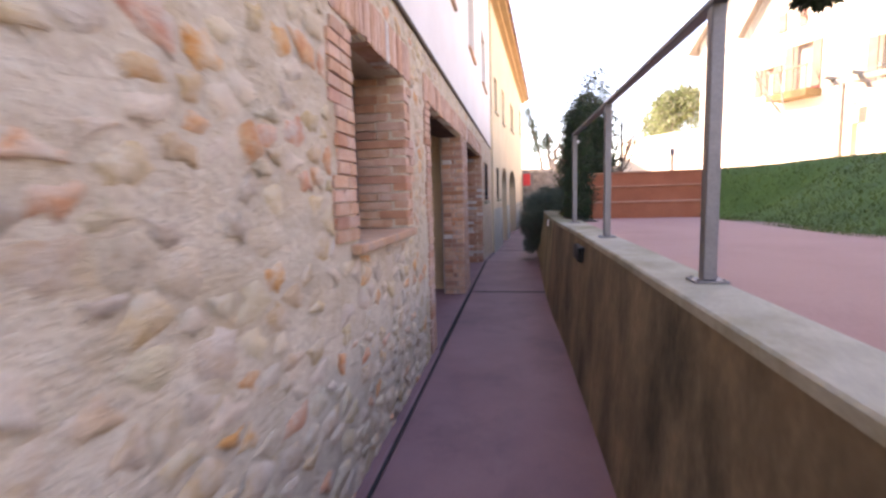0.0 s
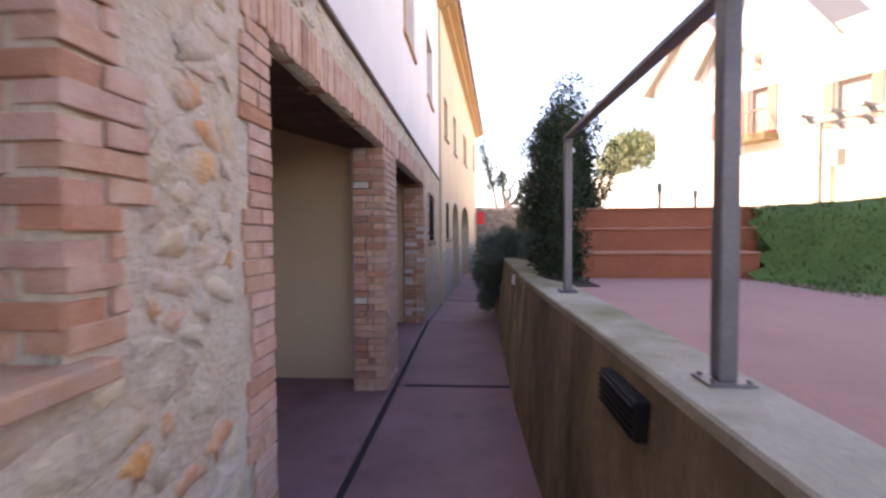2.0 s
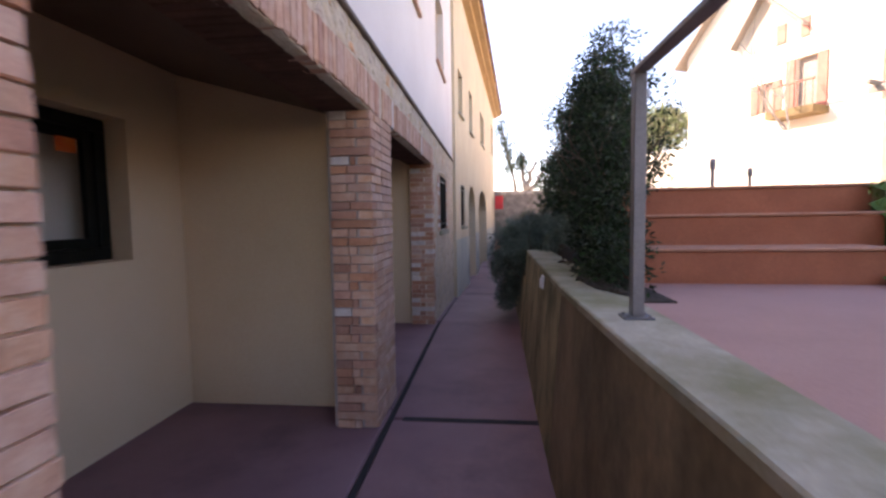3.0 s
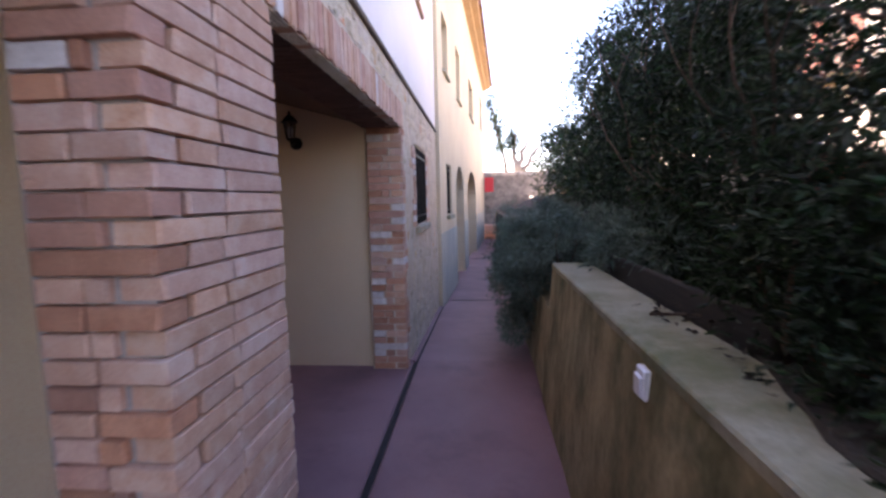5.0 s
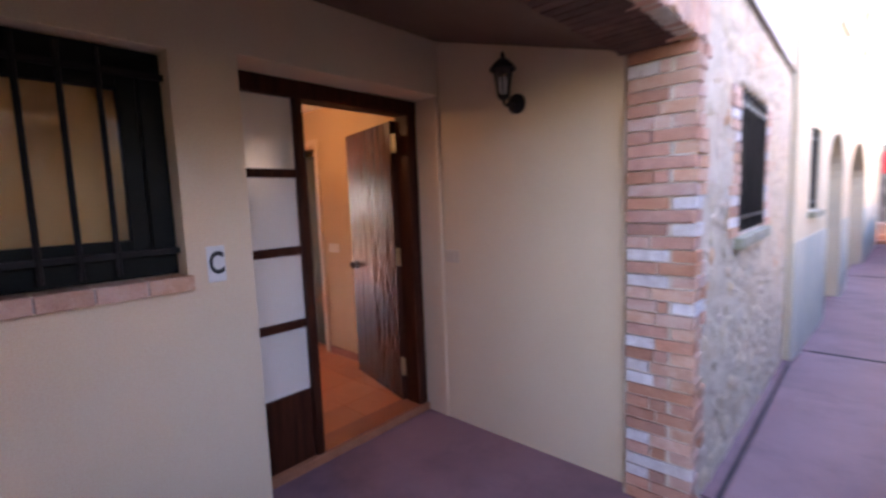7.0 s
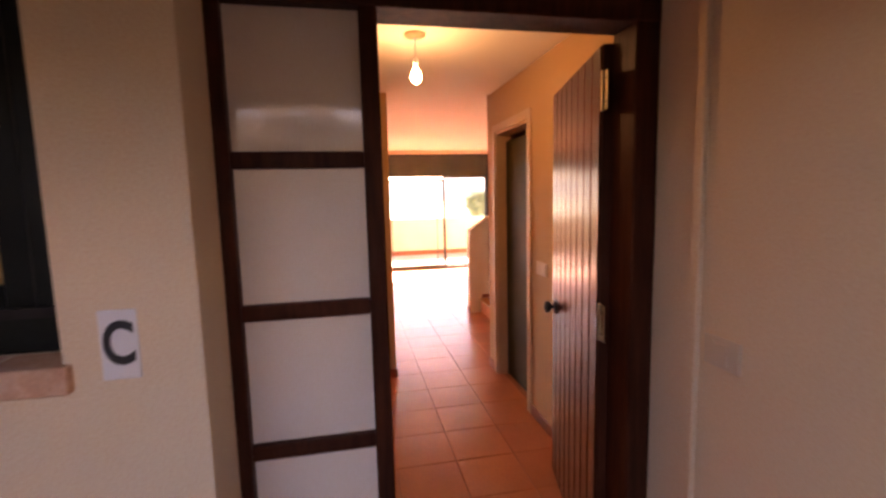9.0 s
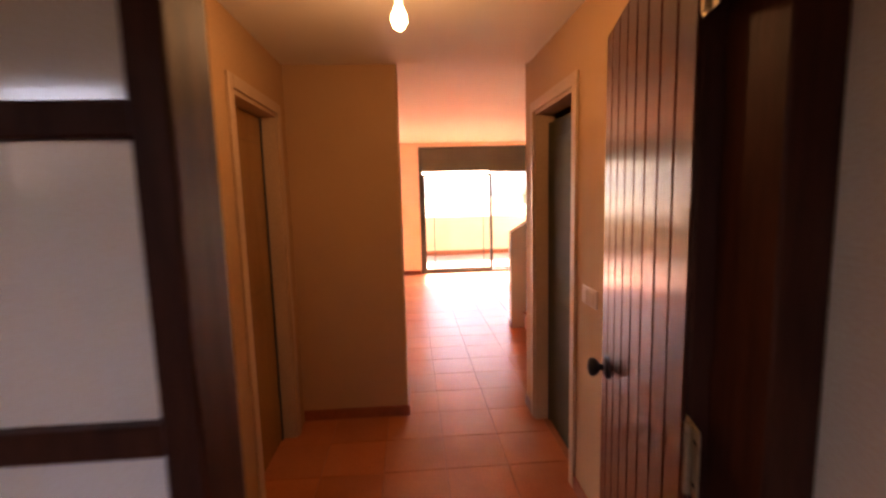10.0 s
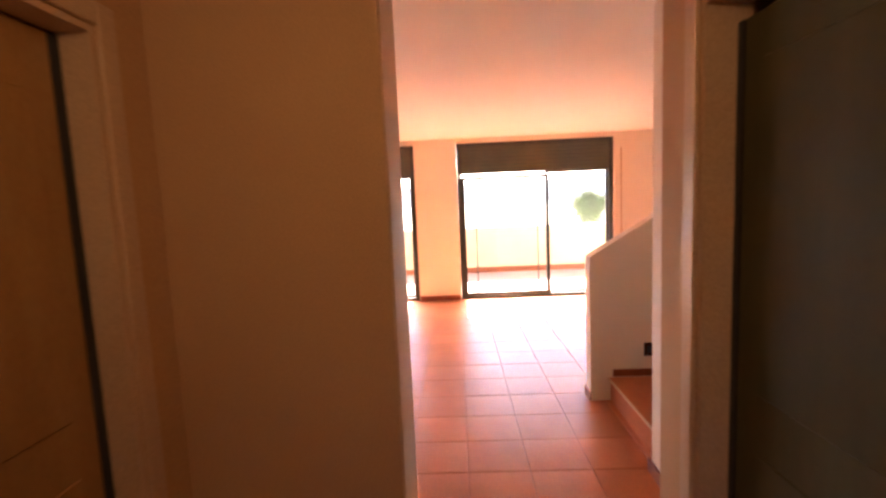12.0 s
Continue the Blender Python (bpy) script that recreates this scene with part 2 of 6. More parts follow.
PAVING = surface("pale_paving", (0.58, 0.50, 0.42), (0.68, 0.60, 0.52), 1.0, 60, 0.85, 0.3)
HOUSE_PAINT = surface("cream_house_render", (0.70, 0.60, 0.46), (0.78, 0.69, 0.55), 0.8, 60, 0.9, 0.2)
SHUTTER_RED = surface("faded_red_shutter", (0.34, 0.11, 0.07), (0.44, 0.17, 0.11), 3, 60, 0.7, 0.2)
RED_PAINT = surface("bright_red_paint", (0.55, 0.015, 0.02), (0.62, 0.03, 0.035), 3, 60, 0.4, 0.1)
BALCONY_TILE = surface("balcony_tile", (0.52, 0.36, 0.27), (0.62, 0.45, 0.35), 2, 60, 0.7, 0.2, vary=0.1)
BALCONY_WALL = surface("cream_balcony_render", (0.70, 0.58, 0.40), (0.78, 0.66, 0.48), 1.0, 90, 0.9, 0.2)


# ---- builders ----
def put_mesh(name, bm, material=None, parent=None, m=None, smooth=False):
    me = bpy.data.meshes.new(name)
    bm.normal_update()
    bm.to_mesh(me)
    bm.free()
    if material:
        me.materials.append(material)
    if smooth:
        me.polygons.foreach_set("use_smooth", [True] * len(me.polygons))
    ob = new(name, me)
    if m is not None:
        ob.matrix_world = m
    if parent:
        ob.parent = parent
    return ob


def part(name, bm, material, parent, label="", smooth=False):
    """One mesh object under a thing or a part; the bmesh is in the thing's own space."""
    ob = put_mesh(name, bm, material, parent, None, smooth)
    return tagged(ob, label) if label else ob


def empty(name, m, label, category, group=""):
    ob = new(name)
    ob.matrix_world = m
    return tagged(ob, label, category, group)


def structure(ob, label="", category=""):
    return tagged(ob, label, category, kind="structure")


def box(x0, x1, y0, y1, z0, z1, bevel=0.0, bm=None, segments=1):
    bm = bm or bmesh.new()
    made = bmesh.ops.create_cube(bm, size=1.0)["verts"]
    bmesh.ops.transform(bm, verts=made, matrix=Matrix.LocRotScale(
        ((x0 + x1) / 2, (y0 + y1) / 2, (z0 + z1) / 2), None, (abs(x1 - x0), abs(y1 - y0), abs(z1 - z0))))
    if bevel:
        edges = list({e for v in made for e in v.link_edges})
        bmesh.ops.bevel(bm, geom=edges, offset=bevel, segments=segments, affect="EDGES", profile=0.5)
    return bm


def rod(a, b, r0, r1=None, sides=10, bm=None):
    bm = bm or bmesh.new()
    a, b = Vector(a), Vector(b)
    d = b - a
    m = Matrix.Translation((a + b) / 2) @ d.to_track_quat("Z", "Y").to_matrix().to_4x4()
    bmesh.ops.create_cone(bm, cap_ends=True, segments=sides, radius1=r0, radius2=r0 if r1 is None else r1, depth=d.length, matrix=m)
    return bm


def lathe(profile, m=None, sides=20, bm=None):
    """A turned shape from (radius, height) pairs."""
    bm = bm or bmesh.new()
    rings = []
    for r, z in profile:
        rings.append([bm.verts.new((m or Matrix()) @ Vector((r * math.cos(a), r * math.sin(a), z)))
                      for a in (2 * math.pi * k / sides for k in range(sides))])
    for lo, hi in zip(rings, rings[1:]):
        for k in range(sides):
            bm.faces.new((lo[k], lo[(k + 1) % sides], hi[(k + 1) % sides], hi[k]))
    bm.faces.new(rings[0][::-1])
    bm.faces.new(rings[-1])
    return bm


def prism(points, direction, bm=None):
    """A flat outline pushed along a direction."""
    bm = bm or bmesh.new()
    a = [bm.verts.new(p) for p in points]
    b = [bm.verts.new(Vector(p) + Vector(direction)) for p in points]
    n = len(a)
    bm.faces.new(a)
    bm.faces.new(b[::-1])
    for k in range(n):
        bm.faces.new((a[k], b[k], b[(k + 1) % n], a[(k + 1) % n]))
    bmesh.ops.recalc_face_normals(bm, faces=bm.faces)
    return bm


def wall_mesh(origin, along, out, length, z0, z1, thick, holes=(), cell=0.0, bulge=0.0):
    """A wall of some thickness with openings through it; its face is divided into cells where it is to be uneven."""
    origin, along, out = Vector(origin), Vector(along).normalized(), Vector(out).normalized()
    us, zs = {0.0, length}, {z0, z1}
    for a, b, c, d in holes:
        us |= {max(a, 0), min(b, length)}
        zs |= {max(c, z0), min(d, z1)}
    if cell:
        def fill(cuts):
            cuts, full = sorted(cuts), []
            for a, b in zip(cuts, cuts[1:]):
                n = max(1, round((b - a) / cell))
                full += [a + (b - a) * k / n for k in range(n)]
            return full + [cuts[-1]]
        us, zs = fill(us), fill(zs)
    us, zs = sorted(us), sorted(zs)
    solid = [[not any(a < (u + v) / 2 < b and c < (w + x) / 2 < d for a, b, c, d in holes) for w, x in zip(zs, zs[1:])] for u, v in zip(us, us[1:])]
    bm, made = bmesh.new(), {}

    def vert(i, k, side):
        if (i, k, side) not in made:
            p = origin + along * us[i] + Vector((0, 0, zs[k]))
            if side:
                p = p - out * thick
            elif bulge:
                p = p + out * bulge * (noise.noise(p * 7.0) + 0.6 * noise.noise(p * 19.0))
            made[i, k, side] = bm.verts.new(p)
        return made[i, k, side]

    nu, nz = len(us) - 1, len(zs) - 1

    def full(i, k):
        return 0 <= i < nu and 0 <= k < nz and solid[i][k]

    for i in range(nu):
        for k in range(nz):
            if not solid[i][k]:
                continue
            for side in (0, 1):
                bm.faces.new([vert(i, k, side), vert(i + 1, k, side), vert(i + 1, k + 1, side), vert(i, k + 1, side)])
            for (di, dk), (p, q) in (((-1, 0), ((i, k), (i, k + 1))), ((1, 0), ((i + 1, k), (i + 1, k + 1))),
                                     ((0, -1), ((i, k), (i + 1, k))), ((0, 1), ((i, k + 1), (i + 1, k + 1)))):
                if not full(i + di, k + dk):
                    bm.faces.new([vert(*p, 0), vert(*q, 0), vert(*q, 1), vert(*p, 1)])
    bmesh.ops.recalc_face_normals(bm, faces=bm.faces)
    return bm


def brick_shape(seed):
    """A worn brick one unit long, deep and high, with chipped arrises."""
    rnd = random.Random(seed)
    bm = box(-0.5, 0.5, -0.5, 0.5, -0.5, 0.5)
    bmesh.ops.bevel(bm, geom=list(bm.edges), offset=0.045, segments=1, affect="EDGES")
    for v in bm.verts:
        v.co += Vector([rnd.uniform(-0.022, 0.022) for _ in range(3)])
    me = bpy.data.meshes.new("brick")
    bm.to_mesh(me)
    bm.free()
    return me


BRICK_SHAPES = {}
for mat_of in (BRICK, RED_BRICK, WHITE_BRICK, SOFFIT_BRICK):
    BRICK_SHAPES[mat_of.name] = []
    for n in range(5):
        me = brick_shape(n)
        me.materials.append(mat_of)
        BRICK_SHAPES[mat_of.name].append(me)


def lay_brick(parent, centre, size, red=0.2, white=0.04, rng=random, turn=0.0):
    kind = rng.random()
    mat_of = WHITE_BRICK if kind < white else RED_BRICK if kind < white + red else BRICK
    ob = new("brick", rng.choice(BRICK_SHAPES[mat_of.name]))
    ob.parent = parent
    ob.matrix_basis = Matrix.LocRotScale(centre, Euler((rng.uniform(-0.006, 0.006), rng.uniform(-0.006, 0.006), turn + rng.uniform(-0.008, 0.008))), size)
    return ob


COURSE = 0.059


def quoin(parent, edge_y, sign, z0, z1, face_x, long=0.28, short=0.14, red=0.15, white=0.03, seed=1, corner=0.0):
    """Toothed bricks beside an opening on the lane's face: sign -1 lays them towards smaller y."""
    rng = random.Random(seed)
    k, z = 0, z0
    while z + COURSE < z1 + 0.02:
        n = long if (k // 5) % 2 == 0 else short
        n += rng.uniform(-0.008, 0.008)
        proud = rng.uniform(0.012, 0.018)
        start = edge_y + sign * (corner if k % 2 else -0.008 if corner else -0.004)
        n -= abs(start - edge_y) if k % 2 else 0.0
        pieces = [0.0, n] if n < 0.2 or rng.random() < 0.4 else [0.0, n * rng.uniform(0.4, 0.6), n]
        if n < 0.04:
            k, z = k + 1, z + COURSE
            continue
        for a, b in zip(pieces, pieces[1:]):
            lay_brick(parent, (face_x - 0.05 + proud, start + sign * (a + b) / 2, z + COURSE / 2), (0.10, b - a - 0.007, 0.053), red, white, rng)
        k, z = k + 1, z + COURSE


def brick_face_y(parent, x0, x1, y, z0, z1, red=0.45, white=0.1, seed=2, single=0.35):
    """Courses on a face that looks along -y: stretchers and two headers in turn."""
    rng = random.Random(seed)
    k, z = 0, z0
    while z + COURSE < z1 + 0.02:
        w = x1 - x0
        end = x1 + 0.012 if k % 2 else x1 - 0.098
        cuts = [x0, end] if rng.random() < single else [x0, x0 + w * rng.uniform(0.38, 0.5), end]
        for n, (a, b) in enumerate(zip(cuts, cuts[1:])):
            lay_brick(parent, ((a + b) / 2, y + 0.05 - rng.uniform(0.008, 0.014), z + COURSE / 2), (b - a - 0.007, 0.10, 0.053), red, white * (2.6 if n == 0 else 0.3), rng)
        k, z = k + 1, z + COURSE


def brick_face_x(parent, y0, y1, x, z0, z1, red=0.12, white=0.02, seed=3, length=0.28):
    rng = random.Random(seed)
    k, z = 0, z0
    while z + COURSE < z1 + 0.02:
        first = y0 + (0.102 if k % 2 else 0.0)
        cuts, u = [first], first + (length * 0.55 if k % 2 else length)
        while u < y1 - 0.07:
            cuts.append(u + rng.uniform(-0.015, 0.015))
            u += length
        cuts.append(y1)
        for a, b in zip(cuts, cuts[1:]):
            lay_brick(parent, (x - 0.05 + rng.uniform(0.009, 0.014), (a + b) / 2, z + COURSE / 2), (0.10, b - a - 0.007, 0.053), red, white, rng)
        k, z = k + 1, z + COURSE


def soldiers(parent, y0, y1, x, z0, z1, seed=4):
    """Bricks on end over an opening."""
    rng = random.Random(seed)
    n = round((y1 - y0) / COURSE)
    for k in range(n):
        y = y0 + (y1 - y0) * (k + 0.5) / n
        dz = rng.uniform(-0.008, 0.008)
        lay_brick(parent, (x - 0.06 + rng.uniform(0.011, 0.016), y, (z0 + z1) / 2 + dz), (0.12, 0.052, z1 - z0), 0.12, 0.02, rng)


def rubble(rng, y0, y1, z0, z1, avoid, size=0.10, skip=0.14):
    """Outlines of packed field stones: cells around scattered centres, wider than high, with mortar left between."""
    flat = 1.45
    seeds = []
    for n in range(int((y1 - y0) * (z1 - z0) / (size * size) * 9)):
        y, z = rng.uniform(y0, y1), rng.uniform(z0, z1)
        if any(a < y < b and c < z < d for a, b, c, d in avoid):
            continue
        r = size * rng.uniform(0.6, 1.25)
        if all(((y - q) / flat) ** 2 + (z - p) ** 2 > (0.5 * (r + o)) ** 2 for q, p, o in seeds):
            seeds.append((y, z, r))

    def cut(poly, py, pz, ny, nz):
        kept = []
        for (ay, az), (by, bz) in zip(poly, poly[1:] + poly[:1]):
            da, db = (ay - py) * ny + (az - pz) * nz, (by - py) * ny + (bz - pz) * nz
            if da <= 0:
                kept.append((ay, az))
            if da * db < 0:
                t = da / (da - db)
                kept.append((ay + (by - ay) * t, az + (bz - az) * t))
        return kept

    found = []
    for y, z, r in seeds:
        if rng.random() < skip:
            continue
        w, h = size * 1.9, size * 1.25
        poly = [(max(y0, y - w), max(z0, z - h)), (min(y1, y + w), max(z0, z - h)), (min(y1, y + w), min(z1, z + h)), (max(y0, y - w), min(z1, z + h))]
        for q, p, o in seeds:
            if (q, p) != (y, z) and abs(q - y) < 4 * size and abs(p - z) < 3 * size:
                f = r / (r + o)
                poly = cut(poly, y + (q - y) * f, z + (p - z) * f, (q - y) / flat ** 2, p - z)
        for a, b, c, d in avoid:
            gap, py, pz, ny, nz = max((a - y, a, z, 1, 0), (y - b, b, z, -1, 0), (c - z, y, c, 0, 1), (z - d, y, d, 0, -1))
            poly = cut(poly, py, pz, ny, nz)
        if len(poly) < 3:
            continue
        cy, cz = sum(p[0] for p in poly) / len(poly), sum(p[1] for p in poly) / len(poly)
        ring = []
        for (ay, az), (by, bz) in zip(poly, poly[1:] + poly[:1]):
            ring += [(ay * 0.82 + by * 0.18, az * 0.82 + bz * 0.18), (ay * 0.18 + by * 0.82, az * 0.18 + bz * 0.82)]
        shrunk = []
        for py, pz in ring:
            reach = math.hypot(py - cy, pz - cz)
            k = max(0.35, 1 - rng.uniform(-0.004, 0.036) / max(reach, 0.001))
            shrunk.append(((py - cy) * k, (pz - cz) * k))
        if max(abs(p[0]) for p in shrunk) > 0.02:
            found.append((cy, cz, shrunk))
    return found


def stone_faces(rng, outline, relief=1.0):
    """A low uneven cushion on an outline: rim in the mortar, shoulder, crown."""
    n, high = len(outline), rng.uniform(0.001, 0.0055) * relief
    tilt_y, tilt_z = rng.uniform(-0.02, 0.02) * relief, rng.uniform(-0.026, 0.026) * relief
    verts = [(-0.004, y, z) for y, z in outline]
    verts += [(high * rng.uniform(0.7, 1.0) + tilt_y * y + tilt_z * z, y * 0.8, z * 0.8) for y, z in outline]
    verts.append((high * 1.1, 0, 0))
    faces = [(k, (k + 1) % n, n + (k + 1) % n, n + k) for k in range(n)] + [(n + k, n + (k + 1) % n, 2 * n) for k in range(n)]
    return verts, faces


def leaves(count, place, length, width, rng, droop=0.0, bend=0.25):
    """Vertices and faces of many separate bent leaves; place(rng) gives a point and the way the leaf grows."""
    verts, faces = [], []
    for _ in range(count):
        p, d = place(rng)
        d = (d + Vector((rng.gauss(0, 0.45), rng.gauss(0, 0.45), rng.gauss(0, 0.45) - droop))).normalized()
        s = d.cross(Vector((rng.gauss(0, 1), rng.gauss(0, 1), rng.gauss(0, 1)))).normalized()
        n = d.cross(s)
        l, w = length * rng.uniform(0.6, 1.3), width * rng.uniform(0.7, 1.2)
        i = len(verts)
        verts += [p, p + d * l * 0.5 + s * w / 2 - n * bend * w, p + d * l + n * bend * l * 0.3, p + d * l * 0.5 - s * w / 2 - n * bend * w]
        faces += [(i, i + 1, i + 2), (i, i + 2, i + 3)]
    return verts, faces


def leaf_part(name, verts, faces, material, parent):
    me = bpy.data.meshes.new(name)
    me.from_pydata(verts, [], faces)
    me.materials.append(material)
    ob = new(name, me)
    ob.parent = parent
    ob["kind"] = "stuff"
    return ob


def clumps(centres, rng):
    """Leaves sit near the outside of many small uneven clumps."""
    def place(r):
        c, rad = centres[r.randrange(len(centres))]
        d = Vector((r.gauss(0, 1), r.gauss(0, 1), r.gauss(0, 1))).normalized()
        return Vector(c) + Vector((d.x * rad.x, d.y * rad.y, d.z * rad.z)) * r.uniform(0.45, 1.05), d
    return place


def branch_curve(bm, start, way, length, radius, rng, depth, lift=0.25, split=3, tips=None):
    """A tapering limb of short pieces that forks."""
    p, d = Vector(start), Vector(way).normalized()
    pieces = 4
    for k in range(pieces):
        q = p + d * length / pieces
        r0, r1 = radius * (1 - 0.5 * k / pieces), radius * (1 - 0.5 * (k + 1) / pieces)
        rod(p, q, r0, r1, 6 if depth < 2 else 4, bm)
        p = q
        d = (d + Vector((rng.gauss(0, 0.16), rng.gauss(0, 0.16), rng.gauss(lift * 0.2, 0.12)))).normalized()
    if tips is not None:
        tips.append(p.copy())
    if depth > 0:
        for _ in range(split):
            e = (d + Vector((rng.gauss(0, 0.55), rng.gauss(0, 0.55), rng.gauss(lift, 0.35)))).normalized()
            branch_curve(bm, p, e, length * rng.uniform(0.6, 0.8), radius * 0.5, rng, depth - 1, lift, split, tips)


# ---- large structure: the lane and the houses along it ----
FX = -0.53          # the lane's face of the stone storey
LANE_Z = -0.055
NICHE_X = -2.06     # back wall of the porches

ground_bm = bmesh.new()
for a, b, c, d, z in ((-3000, -13.6, -3000, 3000, -7.0), (-13.6, 3000, -3000, -40, -7.0), (-13.6, 3000, 60, 3000, -7.0), (30, 3000, -40, 60, -7.0)):
    ground_bm.faces.new([ground_bm.verts.new(p) for p in ((a, c, z), (b, c, z), (b, d, z), (a, d, z))])
for a, b, c, d in ((-13.6, -0.3, -40, 60), (-0.3, 30, -40, 60)):
    ground_bm.faces.new([ground_bm.verts.new(p) for p in ((a, c, -0.75), (b, c, -0.75), (b, d, -0.75), (a, d, -0.75))])
for p, q in (((-13.6, -40), (-13.6, 60)), ((-13.6, 60), (30, 60)), ((30, 60), (30, -40)), ((30, -40), (-13.6, -40))):
    ground_bm.faces.new([ground_bm.verts.new(v) for v in ((*p, -0.75), (*q, -0.75), (*q, -7.0), (*p, -7.0))])
bmesh.ops.remove_doubles(ground_bm, verts=ground_bm.verts, dist=0.001)
structure(put_mesh("ground", ground_bm, FIELD), "dry yellow-green fields around the houses", "ground")

# far hills, as ridges of uneven height
for name, dist, height, seed in (("backdrop", 900, 62, 3), ("backdrop", 1500, 120, 8)):
    bm = bmesh.new()
    rows = []
    for k in range(121):
        a = math.pi * (0.5 + k / 120)
        x, y = dist * math.cos(a), dist * math.sin(a) * 1.2
        h = height * (0.45 + 0.55 * abs(noise.noise(Vector((k * 0.09, seed, 0)))) + 0.12 * noise.noise(Vector((k * 0.5, seed, 4))))
        rows.append([bm.verts.new((x, y, -8)), bm.verts.new((x * 1.12, y * 1.12, -7 + h)), bm.verts.new((x * 1.3, y * 1.3, -8))])
    for p, q in zip(rows, rows[1:]):
        for k in range(2):
            bm.faces.new((p[k], q[k], q[k + 1], p[k + 1]))
    structure(put_mesh(name, bm, HILL, smooth=True), "hazy wooded hills beyond the fields", "hills")


def lane_shift(y):
    """How far the lane swings towards +x beyond the stone house."""
    return 0.061 * max(0.0, y - 12.85)


def lane_height(y):
    return LANE_Z - 0.068 * max(0.0, min(y - 9.7, 3.75)) - 0.006 * max(0.0, y - 13.45)


lane_base = structure(put_mesh("path", box(-2.4, 1.0, -5, 30, -0.74, -0.6), TAR), "narrow lane of red-dyed concrete slabs with dark joints", "path")


def slab(y0, y1, x0, x1):
    """One poured slab that follows the lane's fall and bend."""
    bm = bmesh.new()
    n = max(1, round((y1 - y0) / 0.6))
    rows = []
    for k in range(n + 1):
        y = y0 + (y1 - y0) * k / n
        s, z = lane_shift(y), lane_height(y)
        rows.append([bm.verts.new(p) for p in ((x0 + s, y, z - 0.012), (x0 + s + 0.012, y, z), (x1 + s - 0.012, y, z), (x1 + s, y, z - 0.012), (x1 + s, y, -0.62), (x0 + s, y, -0.62))])
    for p, q in zip(rows, rows[1:]):
        for k in range(6):
            bm.faces.new((p[k], p[(k + 1) % 6], q[(k + 1) % 6], q[k]))
    bm.faces.new(rows[0])
    bm.faces.new(rows[-1])
    bmesh.ops.recalc_face_normals(bm, faces=bm.faces)
    return bm


DRAIN = -0.475
joints = [-5.0, 0.0, 6.645, 13.45, 19.4, 25.5, 30.0]
for a, b in zip(joints, joints[1:]):
    part("slab", slab(a + 0.022, b - 0.022, DRAIN + 0.022 if a < 13 else -0.62, 0.84), PATH_CONCRETE, lane_base)
for a, b in ((-5.0, 4.2), (9.75, 13.43)):
    part("slab", slab(a, b, -0.75 if b < 13.44 else -0.62, DRAIN - 0.0), PATH_CONCRETE, lane_base)
part("slab", slab(4.22, 6.82, -2.3, DRAIN - 0.022), PATH_CONCRETE, lane_base)
part("slab", slab(6.84, 9.73, -2.3, DRAIN - 0.022), PATH_CONCRETE, lane_base)

for k, (a, b) in enumerate(zip(joints[1:], joints[2:])):
    bm = slab(a - 0.03, a + 0.03, DRAIN + 0.085, 0.80)
    bmesh.ops.translate(bm, verts=bm.verts, vec=(0, 0, 0.003))
    part("joint", bm, TAR, lane_base, "dark filled joint between slabs")
for a, b in ((-5.0, 13.4),):
    bm = slab(a, b, DRAIN - 0.024, DRAIN + 0.024)
    bmesh.ops.translate(bm, verts=bm.verts, vec=(0, 0, -0.012))
    part("drain", bm, TAR, lane_base, "dark drain slot along the porches")

# stone storey with its openings
W0, N1, N2, W1 = (2.415, 3.385), (4.265, 6.485), (7.09, 9.525), (10.42, 11.37)
Y0 = -4.0
holes = [(W0[0] - Y0, W0[1] - Y0, 1.08, 2.08), (N1[0] - Y0, N1[1] - Y0, -1, 2.07), (N1[1] - Y0, N2[0] - Y0, -1, 2.07),
         (N2[0] - Y0, N2[1] - Y0, -1, 2.07), (W1[0] - Y0, W1[1] - Y0, 1.17, 2.03)]
facade = structure(put_mesh("wall_facade", wall_mesh((FX, Y0, 0), (0, 1, 0), (1, 0, 0), 12.87 - Y0, -0.7, 2.50, 0.30, holes, 0.06, 0.008), MORTAR, smooth=True),
                   "rubble stone house wall with wide pale mortar joints", "wall")
pillar_1 = structure(put_mesh("wall_pillar_1", box(FX - 0.29, FX - 0.012, N1[1] + 0.012, N2[0] - 0.012, -0.7, 2.07), JOINT), "brick pillar between two porch openings", "pillar")
pillar_2 = structure(put_mesh("wall_pillar_2", box(FX - 0.296, FX - 0.30, N2[1] + 0.014, 9.9, -0.7, 2.07), JOINT), "brick-faced end of the porch wall", "pillar")
lintel_1 = structure(put_mesh("wall_lintel_1", box(FX - 0.12, FX - 0.07, N1[0] - 0.1, N1[1] + 0.1, 2.11, 2.27), JOINT), "row of upright bricks over a porch", "lintel")
lintel_2 = structure(put_mesh("wall_lintel_2", box(FX - 0.12, FX - 0.07, N2[0] - 0.1, N2[1] + 0.1, 2.11, 2.27), JOINT), "row of upright bricks over a porch", "lintel")
surround_0 = structure(put_mesh("wall_surround_1", box(FX - 0.2, FX - 0.12, W0[0] - 0.2, W0[0] - 0.1, 1.2, 1.9), JOINT), "brick surround of a window in the stone wall", "window surround")
surround_1 = structure(put_mesh("wall_surround_2", box(FX - 0.2, FX - 0.12, W1[0] - 0.2, W1[0] - 0.1, 1.2, 1.9), JOINT), "brick surround of a barred window", "window surround")

